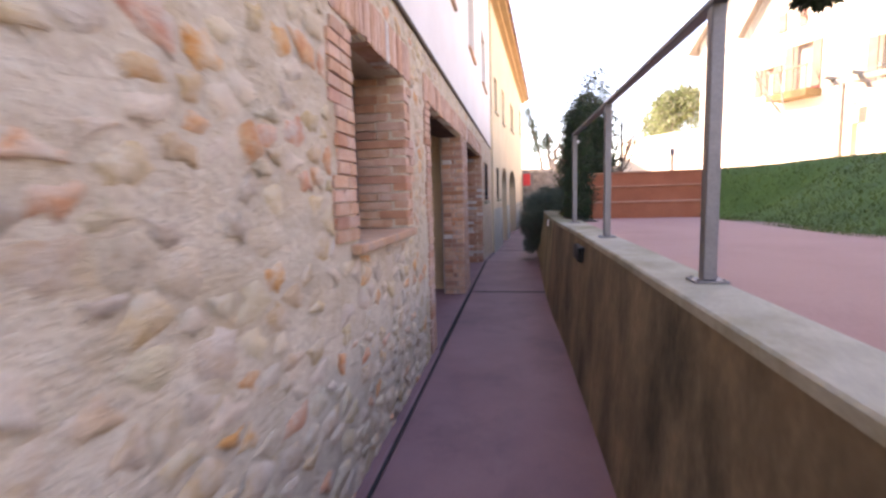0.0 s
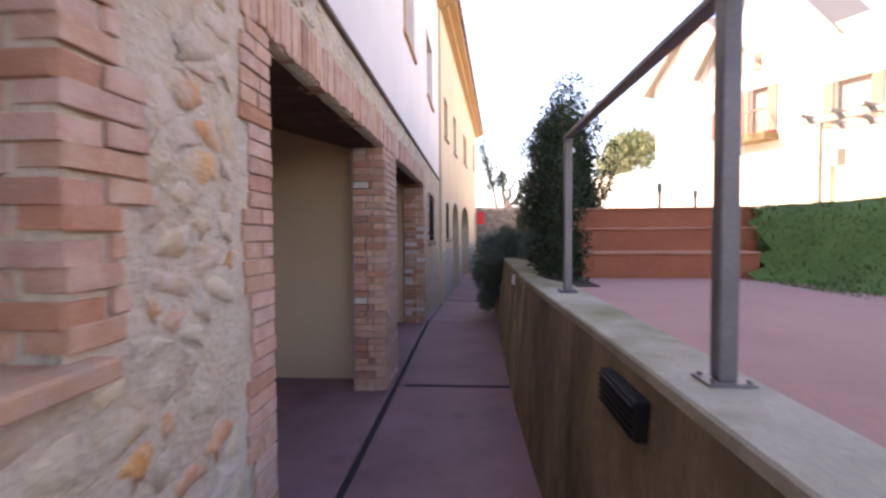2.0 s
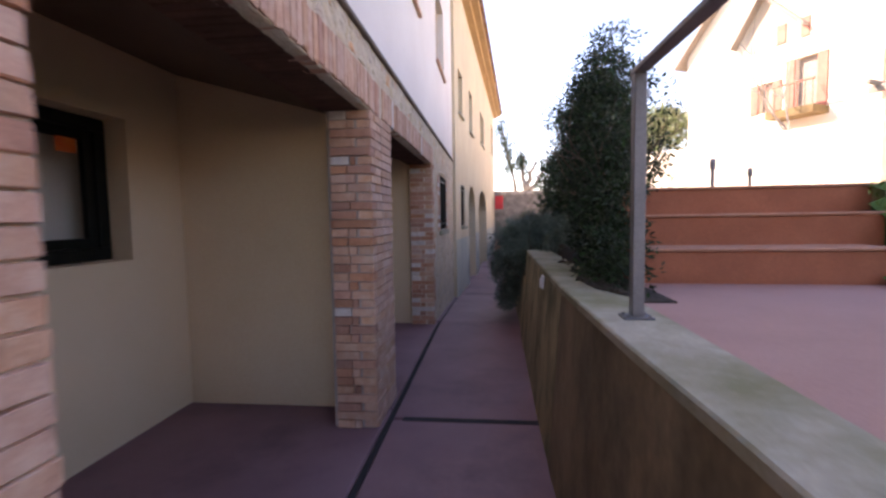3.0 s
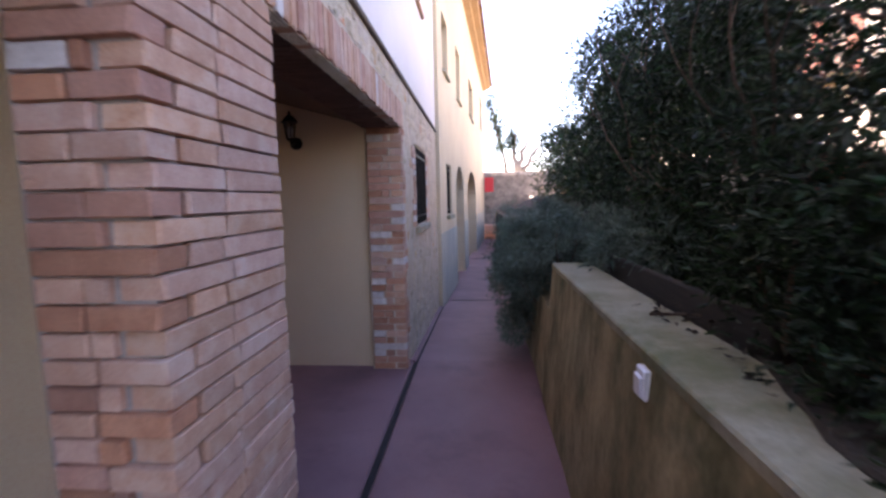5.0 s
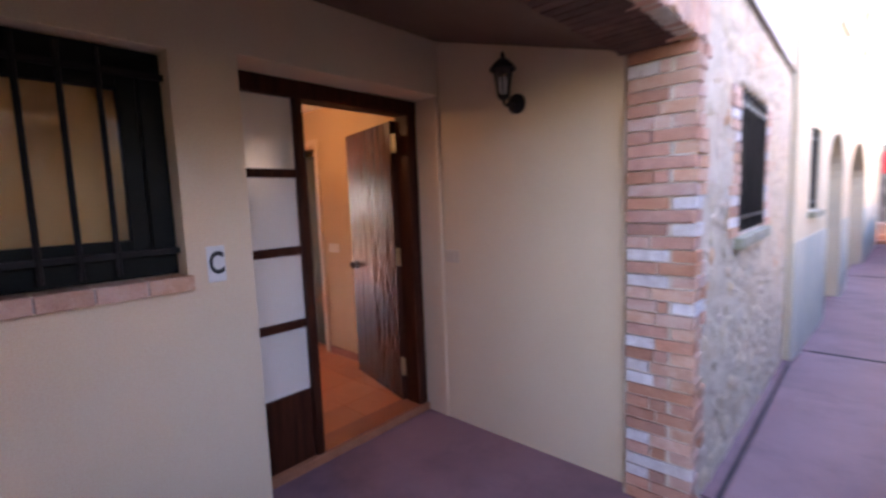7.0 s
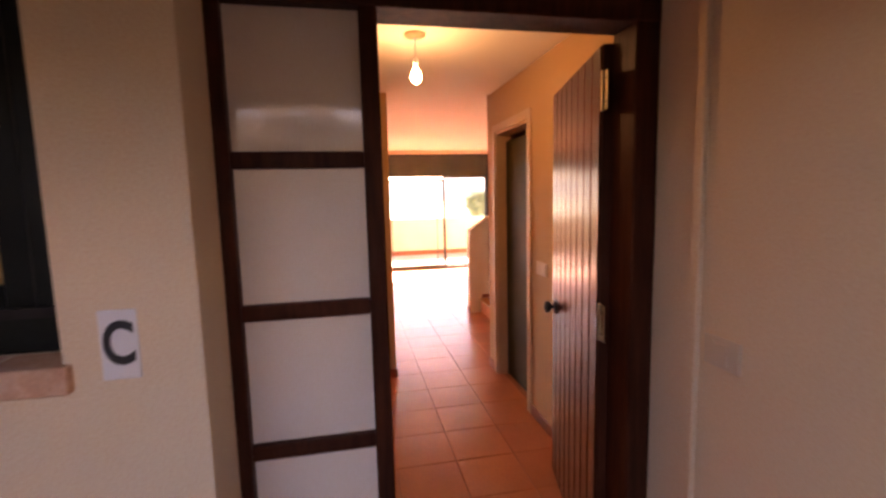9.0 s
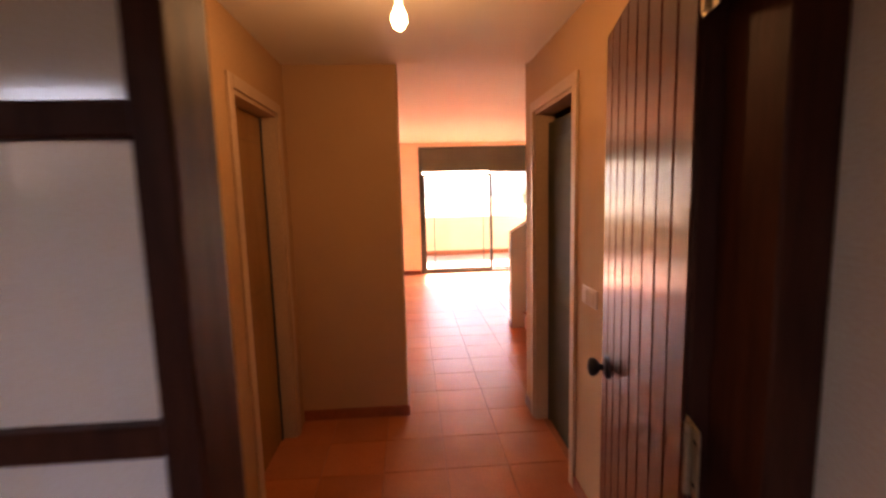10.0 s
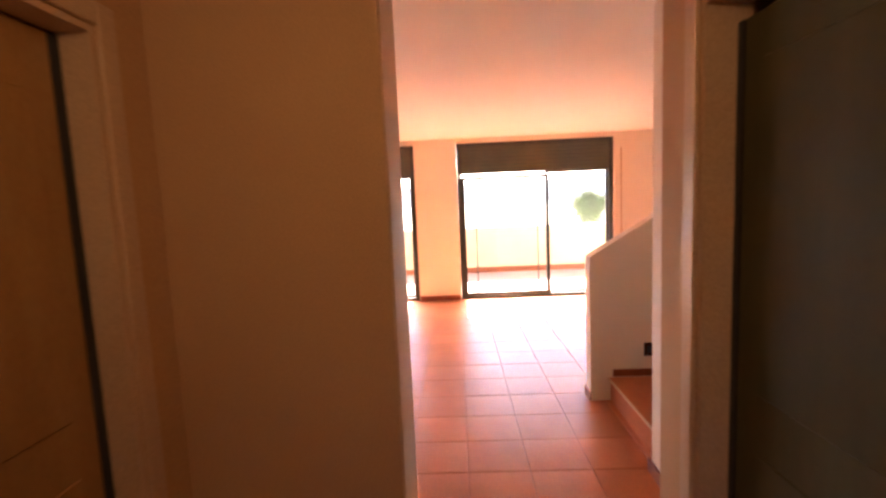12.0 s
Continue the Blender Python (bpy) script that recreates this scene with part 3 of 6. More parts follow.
for name, b in (("wall_reveal_1", (W0[0] - 0.2, W0[0], 0.9, 2.3)), ("wall_reveal_2", (W0[1] + 0.012, W0[1] + 0.2, 0.9, 2.3)), ("wall_reveal_3", (W0[0], W0[1] + 0.012, 2.085, 2.3)), ("wall_reveal_4", (W0[0], W0[1] + 0.012, 0.9, 1.03))):
    structure(put_mesh(name, box(FX - 0.47, FX - 0.301, *b), JOINT), "mortared depth of the window recess", "wall")

# upper storey
UP = [(7.70, 8.66, 3.60, 4.75), (10.28, 11.34, 3.66, 4.75), (2.6, 3.6, 3.55, 4.75), (5.1, 6.1, 3.55, 4.75)]
structure(put_mesh("wall_upper", wall_mesh((FX + 0.005, Y0, 0), (0, 1, 0), (1, 0, 0), 12.87 - Y0, 2.53, 6.4, 0.34, [(a - Y0, b - Y0, c, d) for a, b, c, d in UP]), WHITE_PLASTER),
          "pale plastered upper storey", "wall")
structure(put_mesh("trim_ledge", box(FX - 0.2, FX + 0.028, Y0, 12.87, 2.495, 2.528, 0.006), surface("dark_drip_edge", (0.10, 0.07, 0.055), (0.17, 0.12, 0.09), 5, 60, 0.8, 0.3)),
          "thin dark drip edge between stone and plaster", "trim")

# ochre house: a straight face that swings a little towards the lane
YS, YE = 12.89, 26.9
YD = Vector((0.061, 1, 0)).normalized()
YN = Vector((1, -0.061, 0)).normalized()
YO = Vector((-0.47, YS, 0))


def ochre(u, z, out=0.0):
    return YO + YD * u + Vector((0, 0, z)) + YN * out


YW = [(0.55, 1.28, 3.61, 4.55), (2.70, 3.50, 3.60, 4.67), (6.05, 7.55, 3.85, 4.86), (11.7, 13.2, 4.35, 5.6)]
ARCH = [(2.3, 4.05, 1.55, 2.18), (5.10, 8.5, 1.45, 2.26)]
LOWW = [(0.82, 1.50, 1.17, 2.08), (12.5, 13.2, 0.55, 2.3)]
yh = YW + LOWW + [(a, b, -1, d) for a, b, c, d in ARCH]
ulen = (YE - YS)
structure(put_mesh("wall_ochre", wall_mesh(YO, YD, YN, ulen, -0.7, 6.4, 0.34, yh), YELLOW_PLASTER), "ochre yellow plastered house wall", "wall")
structure(put_mesh("trim_base", wall_mesh(YO + YN * 0.012, YD, YN, ulen, -0.7, 0.9, 0.011, [(a, b, -1, d) for a, b, c, d in ARCH] + [LOWW[1]]), BASE_PLASTER), "grey-green weathered plinth of the ochre house", "plinth")
for a, b, spring, crown in ARCH:
    bm = bmesh.new()
    for s in (-1, 1):
        pts = [ochre((a + b) / 2 + s * (b - a) / 2, crown, -0.004)]
        for k in range(9):
            t = math.pi / 2 * k / 8
            pts.append(ochre((a + b) / 2 + s * (b - a) / 2 * math.cos(t), spring + (crown - spring) * math.sin(t), -0.004))
        prism(pts, -YN * 0.3, bm)
    structure(put_mesh("wall_arch", bm, YELLOW_PLASTER), "rounded head of an arched doorway", "arch")
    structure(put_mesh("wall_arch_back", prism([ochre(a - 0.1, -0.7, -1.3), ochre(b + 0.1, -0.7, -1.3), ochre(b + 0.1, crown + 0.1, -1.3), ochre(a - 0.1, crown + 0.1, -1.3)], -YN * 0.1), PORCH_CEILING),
              "brick back of an arched porch, dimness put into its colour", "wall")

# eaves and roof over both houses
EAVE = 6.30
for name, o, d, n, length in (("trim_eave_1", Vector((FX, Y0, 0)), Vector((0, 1, 0)), Vector((1, 0, 0)), 12.87 - Y0), ("trim_eave_2", YO, YD, YN, ulen + 0.25)):
    z = Vector((0, 0, 1))
    bm = prism([o + z * EAVE, o + n * 0.16 + z * (EAVE + 0.03), o + n * 0.18 + z * (EAVE + 0.09), o + n * 0.34 + z * (EAVE + 0.11), o + n * 0.36 + z * (EAVE + 0.16),
                o - n * 4.5 + z * (EAVE + 1.5), o - n * 4.5 + z * (EAVE + 1.3), o - n * 0.3 + z * EAVE], d * length)
    eave = structure(put_mesh(name, bm, TIN), "ochre painted stepped eave", "eave")
    tile_me = None
    for k in range(int(length / 0.22)):
        if tile_me is None:
            tb = bmesh.new()
            ring = []
            for j in range(7):
                t = math.pi * j / 6
                ring.append((math.cos(t) * 0.10, math.sin(t) * 0.075))
            pts = [Vector((0, x, zz)) for x, zz in ring] + [Vector((0, x * 0.82, zz * 0.78)) for x, zz in ring[::-1]]
            prism(pts, (-0.62, 0, 0.17), tb)
            tile_me = bpy.data.meshes.new("tile")
            tb.to_mesh(tile_me)
            tb.free()
            tile_me.materials.append(ROOF_TILE)
        t = new("tile", tile_me)
        t.parent = eave
        t.matrix_basis = Matrix.Translation(o + d * (0.11 + k * 0.22) + n * 0.44 + z * (EAVE + 0.15)) @ Matrix.Rotation(math.atan2(n.y, n.x), 4, "Z")

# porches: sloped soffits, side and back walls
structure(put_mesh("ceiling_porch", prism([(FX - 0.30, 4.0, 2.10), (-2.4, 4.0, 2.55), (-2.4, 4.0, 2.7), (FX - 0.30, 4.0, 2.25)], (0, 6.0, 0)), PORCH_CEILING), "plain porch ceiling, its shade put into a brown colour", "ceiling")
structure(put_mesh("wall_porch_1", wall_mesh((-2.10, 4.05, 0), (0, 1, 0), (1, 0, 0), 2.78, -0.5, 2.7, 0.30, [(1.0, 2.27, 1.12, 2.03)]), NICHE_PLASTER), "cream plastered back wall of a porch", "wall")
structure(put_mesh("wall_porch_side", box(-2.35, -0.82, 6.83, 7.10, -0.5, 2.7), NICHE_PLASTER), "cream plastered wall between porches", "wall")
structure(put_mesh("wall_porch_start", box(-2.35, -0.82, 3.9, 4.05, -0.5, 2.7), NICHE_PLASTER), "cream plastered porch end wall", "wall")
structure(put_mesh("wall_porch_2", wall_mesh((NICHE_X, 7.10, 0), (0, 1, 0), (1, 0, 0), 2.5, -0.5, 2.7, 0.36, [(0.12, 0.92, 1.17, 2.08), (1.20, 2.6, -0.8, 2.115)]), NICHE_PLASTER), "cream plastered back wall of the entrance porch", "wall")
structure(put_mesh("wall_porch_end", box(-2.415, FX - 0.30, 9.60, 9.80, -0.5, 2.7), NICHE_PLASTER), "cream plastered side wall of the entrance porch", "wall")
structure(put_mesh("trim_bead", box(-2.10, -2.065, 9.585, 9.603, LANE_Z, 2.46, 0.004), NICHE_PLASTER), "plaster bead running up the porch wall", "trim")

# parapet of the raised terrace
PX1, PTOP = 0.93, 0.972


def parapet_x(y):
    """Lane side of the retaining wall."""
    bends = ((-4.0, 0.77), (1.0, 0.716), (2.7, 0.710), (4.4, 0.684), (4.9, 0.663), (6.0, 0.633), (7.0, 0.638), (9.0, 0.662))
    for (ya, xa), (yb, xb) in zip(bends, bends[1:]):
        if y <= yb:
            return xa + (xb - xa) * max(0.0, y - ya) / (yb - ya)
    return bends[-1][1]


def along_wall(inner, outer, z0, z1, y0, y1, bulge=0.0):
    """A wall that follows the bend, with a slightly uneven lane face."""
    bm, rows = bmesh.new(), []
    levels = 9 if bulge else 2
    for k in range(81):
        y = y0 + (y1 - y0) * k / 80
        x = parapet_x(y)
        face = []
        for q in range(levels):
            z = z0 + (z1 - z0) * q / (levels - 1)
            foot = 0.075 * (PTOP - z) if bulge else 0.0
            face.append(bm.verts.new((x + inner - foot + bulge * noise.noise(Vector((0, y * 4, z * 4))), y, z)))
        rows.append(face + [bm.verts.new((outer, y, z1)), bm.verts.new((outer, y, z0))])
    n = levels + 2
    for p, q in zip(rows, rows[1:]):
        for k in range(n):
            bm.faces.new((p[k], p[(k + 1) % n], q[(k + 1) % n], q[k]))
    bm.faces.new(rows[0])
    bm.faces.new(rows[-1])
    bmesh.ops.recalc_face_normals(bm, faces=bm.faces)
    return bm


for tail, ya, yb, wall_mat, cope_mat, label in (("1", -4, 6.1, WALL_CONCRETE, COPING, "brown stained rendered retaining wall"), ("2", 6.1, 8.95, MOSSY_WALL, MOSSY_COPING, "mossy ochre stained retaining wall")):
    structure(put_mesh("wall_parapet_" + tail, along_wall(0.006, 0.90, -0.7, PTOP - 0.038, ya, yb - 0.004, 0.004), wall_mat), label, "wall")
    bm = along_wall(0.0, 0.922, PTOP - 0.036, PTOP, ya, yb - 0.003)
    bmesh.ops.bevel(bm, geom=[e for e in bm.edges if all(v.co.z > PTOP - 0.01 for v in e.verts) and len(e.link_faces) == 2 and e.calc_face_angle(0) > 0.5], offset=0.007, segments=1, affect="EDGES")
    structure(put_mesh("trim_coping_" + tail, bm, cope_mat), "weathered coping on the retaining wall", "coping")
bm = bmesh.new()
rows = []
for k in range(40):
    y = 8.92 + k * 0.45
    s = lane_shift(y) + 0.09 * min(1, max(0, y - 8.95) / 4)
    rows.append([bm.verts.new(p) for p in ((0.54 + s, y, -0.9), (0.645 + s, y, 0.62), (PX1 + s, y, 0.62), (PX1 + s, y, -0.9))])
for p, q in zip(rows, rows[1:]):
    for k in range(3):
        bm.faces.new((p[k], p[k + 1], q[k + 1], q[k]))
bm.faces.new(rows[0])
structure(put_mesh("wall_planter", bm, MOSSY_WALL), "low stained wall under the shrubs", "wall")

# terrace, stairs, lawn, upper court
TZ = 0.955
structure(put_mesh("floor_terrace", box(0.87, 2.65, -6, 6.5, 0.6, TZ), TERRACE_CONCRETE), "pink dyed concrete terrace", "terrace")
structure(put_mesh("ground_bed", box(0.89, 6.0, 6.9, 26.0, -0.7, 0.90), SOIL), "dark planting bed beside the terrace", "planting bed")
structure(put_mesh("ground_bed_front", box(0.925, 1.10, 5.72, 6.9, 0.6, 0.962), SOIL), "strip of soil under the shrub", "planting bed")
stairs = structure(put_mesh("stairs", box(0.03, 1.3, 0.1, 0.8, 0.6, 0.98), STEP_TILE), "three terracotta coloured terrace steps", "stairs")
stairs.matrix_basis = Matrix.Translation((1.13, 6.36, 0)) @ Matrix.Rotation(radians(-3.2), 4, "Z")
low = TZ - 0.01
for k, (y, right, top) in enumerate(((0.0, 1.345, 1.163), (0.30, 1.475, 1.362), (0.60, 1.60, 1.550))):
    part("riser", box(0, right, y, y + 0.34, low, top - 0.022, 0.004), STEP_TILE, stairs)
    part("nosing", box(0, right + 0.004, y - 0.012, y + 0.34, top - 0.02, top, 0.006), STEP_EDGE, stairs, "worn lighter edge of a step")
    low = top - 0.03
COURT = 1.548
structure(put_mesh("floor_court", box(2.64, 26, 7.0, 34, 1.30, COURT), PAVING), "sunlit pale paving of the upper court", "paving")

structure(put_mesh("floor_landing", box(1.14, 2.64, 7.22, 7.6, 1.30, COURT - 0.003), PAVING), "pale paving at the head of the steps", "paving")
structure(put_mesh("ground_bed_bank", prism([(1.15, 7.6, 0.85), (1.5, 7.6, 1.0), (2.62, 7.6, 1.53), (2.62, 7.6, 0.85)], (0, 18.4, 0)), SOIL), "dark soil bank under the shrubs", "planting bed")
bm = bmesh.new()


def bank(x, y):
    """Height of the grass bank above the terrace."""
    t = max(0.0, min(1.0, (x - 2.42) / 1.6 + max(0.0, min(y, 7.2) - 5.9) / 1.3))
    rise = 0.60 * t * t * (3 - 2 * t) + 0.07 * max(0.0, x - 3.2) * max(0.0, min(1, (11 - x) / 4))
    return TZ - 0.01 + rise + 0.02 * noise.noise(Vector((x * 1.3, y * 1.3, 0)))


nx, ny = 40, 180
grid = [[bm.verts.new((2.34 + 12 * (i / nx) ** 1.5, -6 + 20 * k / ny, bank(2.34 + 12 * (i / nx) ** 1.5, -6 + 20 * k / ny))) for k in range(ny + 1)] for i in range(nx + 1)]
for i in range(nx):
    for k in range(ny):
        x, y = grid[i][k].co.x, grid[i][k].co.y
        if y > 6.95 and x < 2.64 or y > 6.2 and x < 2.46 + 0.33 * (y - 6.25):
            continue
        bm.faces.new((grid[i][k], grid[i + 1][k], grid[i + 1][k + 1], grid[i][k + 1]))
structure(put_mesh("lawn", bm, LAWN, smooth=True), "mown green grass bank beside the terrace", "lawn")

# Not a known wall: added to cut horizon light reaching the porches.
structure(put_mesh("wall_garden", box(8.6, 9.0, -12.0, 10.3, 0.8, 3.6), GREY_WALL), "plain grey wall added out of view to block low sky", "wall")
structure(put_mesh("lawn_edge", prism([(2.56, 6.15, 0.8), (2.56, 6.15, 0.97), (2.56, 6.5, 1.10), (2.56, 6.8, 1.27), (2.56, 7.05, 1.45), (2.56, 7.05, 0.8)], (0.3, 0, 0)), LAWN), "turf edge beside the steps", "lawn")

# ---- interior shell ----
HX0, HX1, HY0, HY1, HZ = -2.42, -4.695, 8.25, 9.805, 2.33
LIVE = (-10.22, 4.6, 13.4, 2.43)
structure(put_mesh("floor", box(LIVE[0] - 0.1, -2.25, 4.4, 13.6, -0.3, -0.006), GROUT), "floor of glazed terracotta tiles", "floor")
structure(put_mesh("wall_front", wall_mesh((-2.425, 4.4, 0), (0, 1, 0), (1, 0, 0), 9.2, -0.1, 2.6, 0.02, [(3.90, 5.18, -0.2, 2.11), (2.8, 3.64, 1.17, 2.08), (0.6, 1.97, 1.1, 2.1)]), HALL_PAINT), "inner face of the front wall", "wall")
structure(put_mesh("wall_hall_left", wall_mesh((HX1 - 0.0, HY0, 0), (1, 0, 0), (0, 1, 0), -2.445 - HX1, 0, 2.6, 0.12, [(HX1 * -1 - 4.50, HX1 * -1 - 3.82, -0.1, 2.0)]), HALL_PAINT), "painted hall wall, its dim warm light put into the colour", "wall")
structure(put_mesh("wall_hall_right", wall_mesh((-4.77, HY1, 0), (1, 0, 0), (0, -1, 0), -2.445 + 4.77, 0, 2.6, 0.12, [(0.22, 0.91, -0.1, 2.0)]), HALL_PAINT), "painted hall wall, its dim warm light put into the colour", "wall")
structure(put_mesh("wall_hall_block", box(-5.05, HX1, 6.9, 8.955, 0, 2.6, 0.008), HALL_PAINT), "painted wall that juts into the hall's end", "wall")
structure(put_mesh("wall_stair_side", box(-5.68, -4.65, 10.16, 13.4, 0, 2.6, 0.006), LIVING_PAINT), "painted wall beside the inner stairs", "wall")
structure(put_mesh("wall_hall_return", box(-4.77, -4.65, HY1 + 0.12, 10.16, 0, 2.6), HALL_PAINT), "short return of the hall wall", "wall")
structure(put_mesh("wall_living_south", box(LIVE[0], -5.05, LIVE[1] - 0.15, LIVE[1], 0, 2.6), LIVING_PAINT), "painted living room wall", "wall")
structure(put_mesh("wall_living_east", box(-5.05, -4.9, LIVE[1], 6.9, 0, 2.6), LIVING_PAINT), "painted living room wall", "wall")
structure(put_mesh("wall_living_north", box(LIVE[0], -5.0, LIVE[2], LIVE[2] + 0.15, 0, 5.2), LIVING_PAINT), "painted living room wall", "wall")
glass_holes = [(DOOR_Y0 - LIVE[1], DOOR_Y1 - LIVE[1], -0.2, 2.365), (6.15 - LIVE[1], 8.55 - LIVE[1], -0.2, 2.365)]
structure(put_mesh("wall_living_west", wall_mesh((LIVE[0], LIVE[1], 0), (0, 1, 0), (1, 0, 0), LIVE[2] - LIVE[1], -0.1, 2.6, 0.28, glass_holes), LIVING_PAINT), "painted wall with two wide glazed doors", "wall")
structure(put_mesh("ceiling_hall", box(HX1, -2.44, HY0 - 0.1, 10.2, HZ, 2.6), CEILING_PAINT), "white painted hall ceiling", "ceiling")
structure(put_mesh("ceiling_living", box(LIVE[0] - 0.3, HX1, LIVE[1] - 0.2, LIVE[2] + 0.2, LIVE[3], 2.75), CEILING_PAINT), "white painted living room ceiling", "ceiling")
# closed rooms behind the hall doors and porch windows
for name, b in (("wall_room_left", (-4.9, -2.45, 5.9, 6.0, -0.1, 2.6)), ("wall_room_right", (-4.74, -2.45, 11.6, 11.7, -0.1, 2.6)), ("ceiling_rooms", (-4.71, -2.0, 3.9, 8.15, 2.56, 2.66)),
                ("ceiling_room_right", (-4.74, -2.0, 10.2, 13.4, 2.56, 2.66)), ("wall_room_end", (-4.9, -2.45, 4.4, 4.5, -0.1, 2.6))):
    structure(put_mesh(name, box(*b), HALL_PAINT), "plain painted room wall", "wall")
structure(put_mesh("roof", box(-10.6, -0.87, -4, 26, 5.9, 6.2), ROOF_TILE), "clay tiled roof body", "roof")
structure(put_mesh("wall_house_back", box(-10.62, -10.5, -4, 26, 2.76, 5.9), YELLOW_PLASTER), "plain upper wall on the valley side", "wall")
structure(put_mesh("wall_house_start", box(-10.6, -0.83, -4.2, -4.0, -0.7, 6.2), MORTAR), "plain end wall of the house", "wall")
structure(put_mesh("ceiling_upper", box(-10.5, -0.87, -4, 26, 2.76, 2.86), CEILING_PAINT), "slab under the upper storey", "slab")

# skirting
for b in ((HX1 - 0.0, HX1 + 0.012, HY0, 8.955), (HX1 - 0.34, HX1 + 0.012, 8.955, 8.967)):
    structure(put_mesh("baseboard", box(*b, 0, 0.075, 0.003), SKIRTING), "terracotta skirting tiles", "skirting")
structure(put_mesh("baseboard", box(-3.80, -2.45, HY1 - 0.012, HY1 - 0.001, 0, 0.075, 0.003), SKIRTING), "terracotta skirting tiles", "skirting")
structure(put_mesh("baseboard", box(-4.77, -4.62, HY1 - 0.012, HY1 - 0.001, 0, 0.075, 0.003), SKIRTING), "terracotta skirting tiles", "skirting")
structure(put_mesh("baseboard", box(-5.695, -4.78, 10.145, 10.159, 0, 0.075, 0.003), SKIRTING), "terracotta skirting tiles", "skirting")
structure(put_mesh("baseboard", box(LIVE[0] + 0.001, LIVE[0] + 0.013, 8.56, 9.18, 0, 0.075, 0.003), SKIRTING), "terracotta skirting tiles", "skirting")

# inner stairs with a sloping side wall
bm = prism([(-6.585, 10.10, 0), (-6.585, 10.10, 1.07), (-6.585, 12.6, 2.57), (-6.585, 13.4, 2.57), (-6.585, 13.4, 0)], (-0.11, 0, 0))
structure(put_mesh("wall_stair", bm, LIVING_PAINT), "low sloping painted wall beside the stairs", "stair wall")
structure(put_mesh("baseboard", box(-6.70, -6.573, 10.086, 10.099, 0, 0.075, 0.003), SKIRTING), "terracotta skirting tiles", "skirting")
inner = structure(put_mesh("stairs_inner", box(-6.575, -5.69, 10.40, 13.3, 0, 0.10), STEP_TILE), "terracotta tiled inner stairs", "stairs")
for k in range(8):
    y = 10.24 if k == 0 else 10.44 + 0.28 * k
    part("step", box(-6.571, -5.695, y, 13.2, 0.18 * k, 0.18 * (k + 1) - 0.02), FLOOR_TILE, inner)
    part("nosing", box(-6.573, -5.695, y - 0.02, y + 0.5, 0.18 * (k + 1) - 0.018, 0.18 * (k + 1), 0.004), FLOOR_TILE, inner)
    part("strip", box(-6.573, -5.695, y - 0.024, y - 0.012, 0.18 * (k + 1) - 0.012, 0.18 * (k + 1) + 0.001), PLASTIC, inner, "pale strip on the step's edge")

structure(put_mesh("baseboard", box(-6.584, -6.572, 10.26, 10.7, 0.182, 0.235, 0.002), SKIRTING), "terracotta skirting tiles", "skirting")

# balcony
structure(put_mesh("floor_balcony", box(-13.1, LIVE[0] - 0.29, 4.0, 14.0, -0.75, -0.02), BALCONY_TILE), "tiled balcony floor", "balcony")
structure(put_mesh("wall_balcony", wall_mesh((-12.95, 4.0, 0), (0, 1, 0), (1, 0, 0), 10.0, -0.7, 0.93, 0.16), BALCONY_WALL), "cream rendered balcony parapet", "parapet")
structure(put_mesh("trim_balcony", box(-12.949, -12.935, 4.0, 14.0, -0.02, 0.09), SKIRTING), "terracotta skirting along the balcony wall", "skirting")
# Out of view; its outer edge is tuned for sun reaching the living floor.
structure(put_mesh("roof_balcony", box(-12.35, -10.5, 3.9, 14.1, 2.62, 2.76), HALL_PAINT), "unseen slab over the balcony, its depth set to limit the sun", "slab")


# ---- things: porch and lane ----
def casement(name, m, width, height, depth, frame_mat, back_mat, label, leaves_n=1, bars=0, border=0.06, category="window", back=0.12, first_bar=False):
    """A window in its opening: outer frame, sashes with panes, a blind behind, and bars in front. x is out of the wall, y along it, z up."""
    ob = structure(empty(name, m, label, category))
    f = border
    bm = box(-depth, 0, 0, width, 0, f, 0.004)
    for b in ((-depth, 0, 0, width, height - f, height), (-depth, 0, 0, f, f, height - f), (-depth, 0, width - f, width, f, height - f)):
        box(*b, 0.004, bm)
    part("window_frame", bm, frame_mat, ob)
    inner_w = (width - 2 * f) / leaves_n
    for k in range(leaves_n):
        a = f + k * inner_w
        g = f * 0.8
        bm = box(-depth * 0.8, -depth * 0.2, a + 0.003, a + g, f + 0.003, height - f - 0.003, 0.003)
        for b in ((a + inner_w - g, a + inner_w - 0.003, f + 0.003, height - f - 0.003), (a + g, a + inner_w - g, f + 0.003, f + g), (a + g, a + inner_w - g, height - f - g, height - f - 0.003)):
            box(-depth * 0.8, -depth * 0.2, *b, 0.003, bm)
        sash = part("sash", bm, frame_mat, ob)
        pane = part("pane", box(-depth * 0.55, -depth * 0.45, a + g, a + inner_w - g, f + g, height - f - g), GLASS, sash)
        pane.visible_shadow = False
    part("blind", box(-depth - back, -depth - back + 0.01, -0.05, width + 0.05, -0.05, height + 0.05), back_mat, ob, "plain blind behind the glass")
    if bars:
        for k in range(bars):
            y = 0.105 + 0.117 * k if first_bar else width * (k + 0.5) / bars
            part("bar", rod((0.03, y, -0.02 + 0.04), (0.03, y, height - 0.02), 0.011, sides=8), BLACK_IRON, ob)
        for z in (0.10, height - 0.10):
            part("crossbar", box(0.022, 0.038, 0.0, width, z - 0.012, z + 0.012), BLACK_IRON, ob)
    return ob


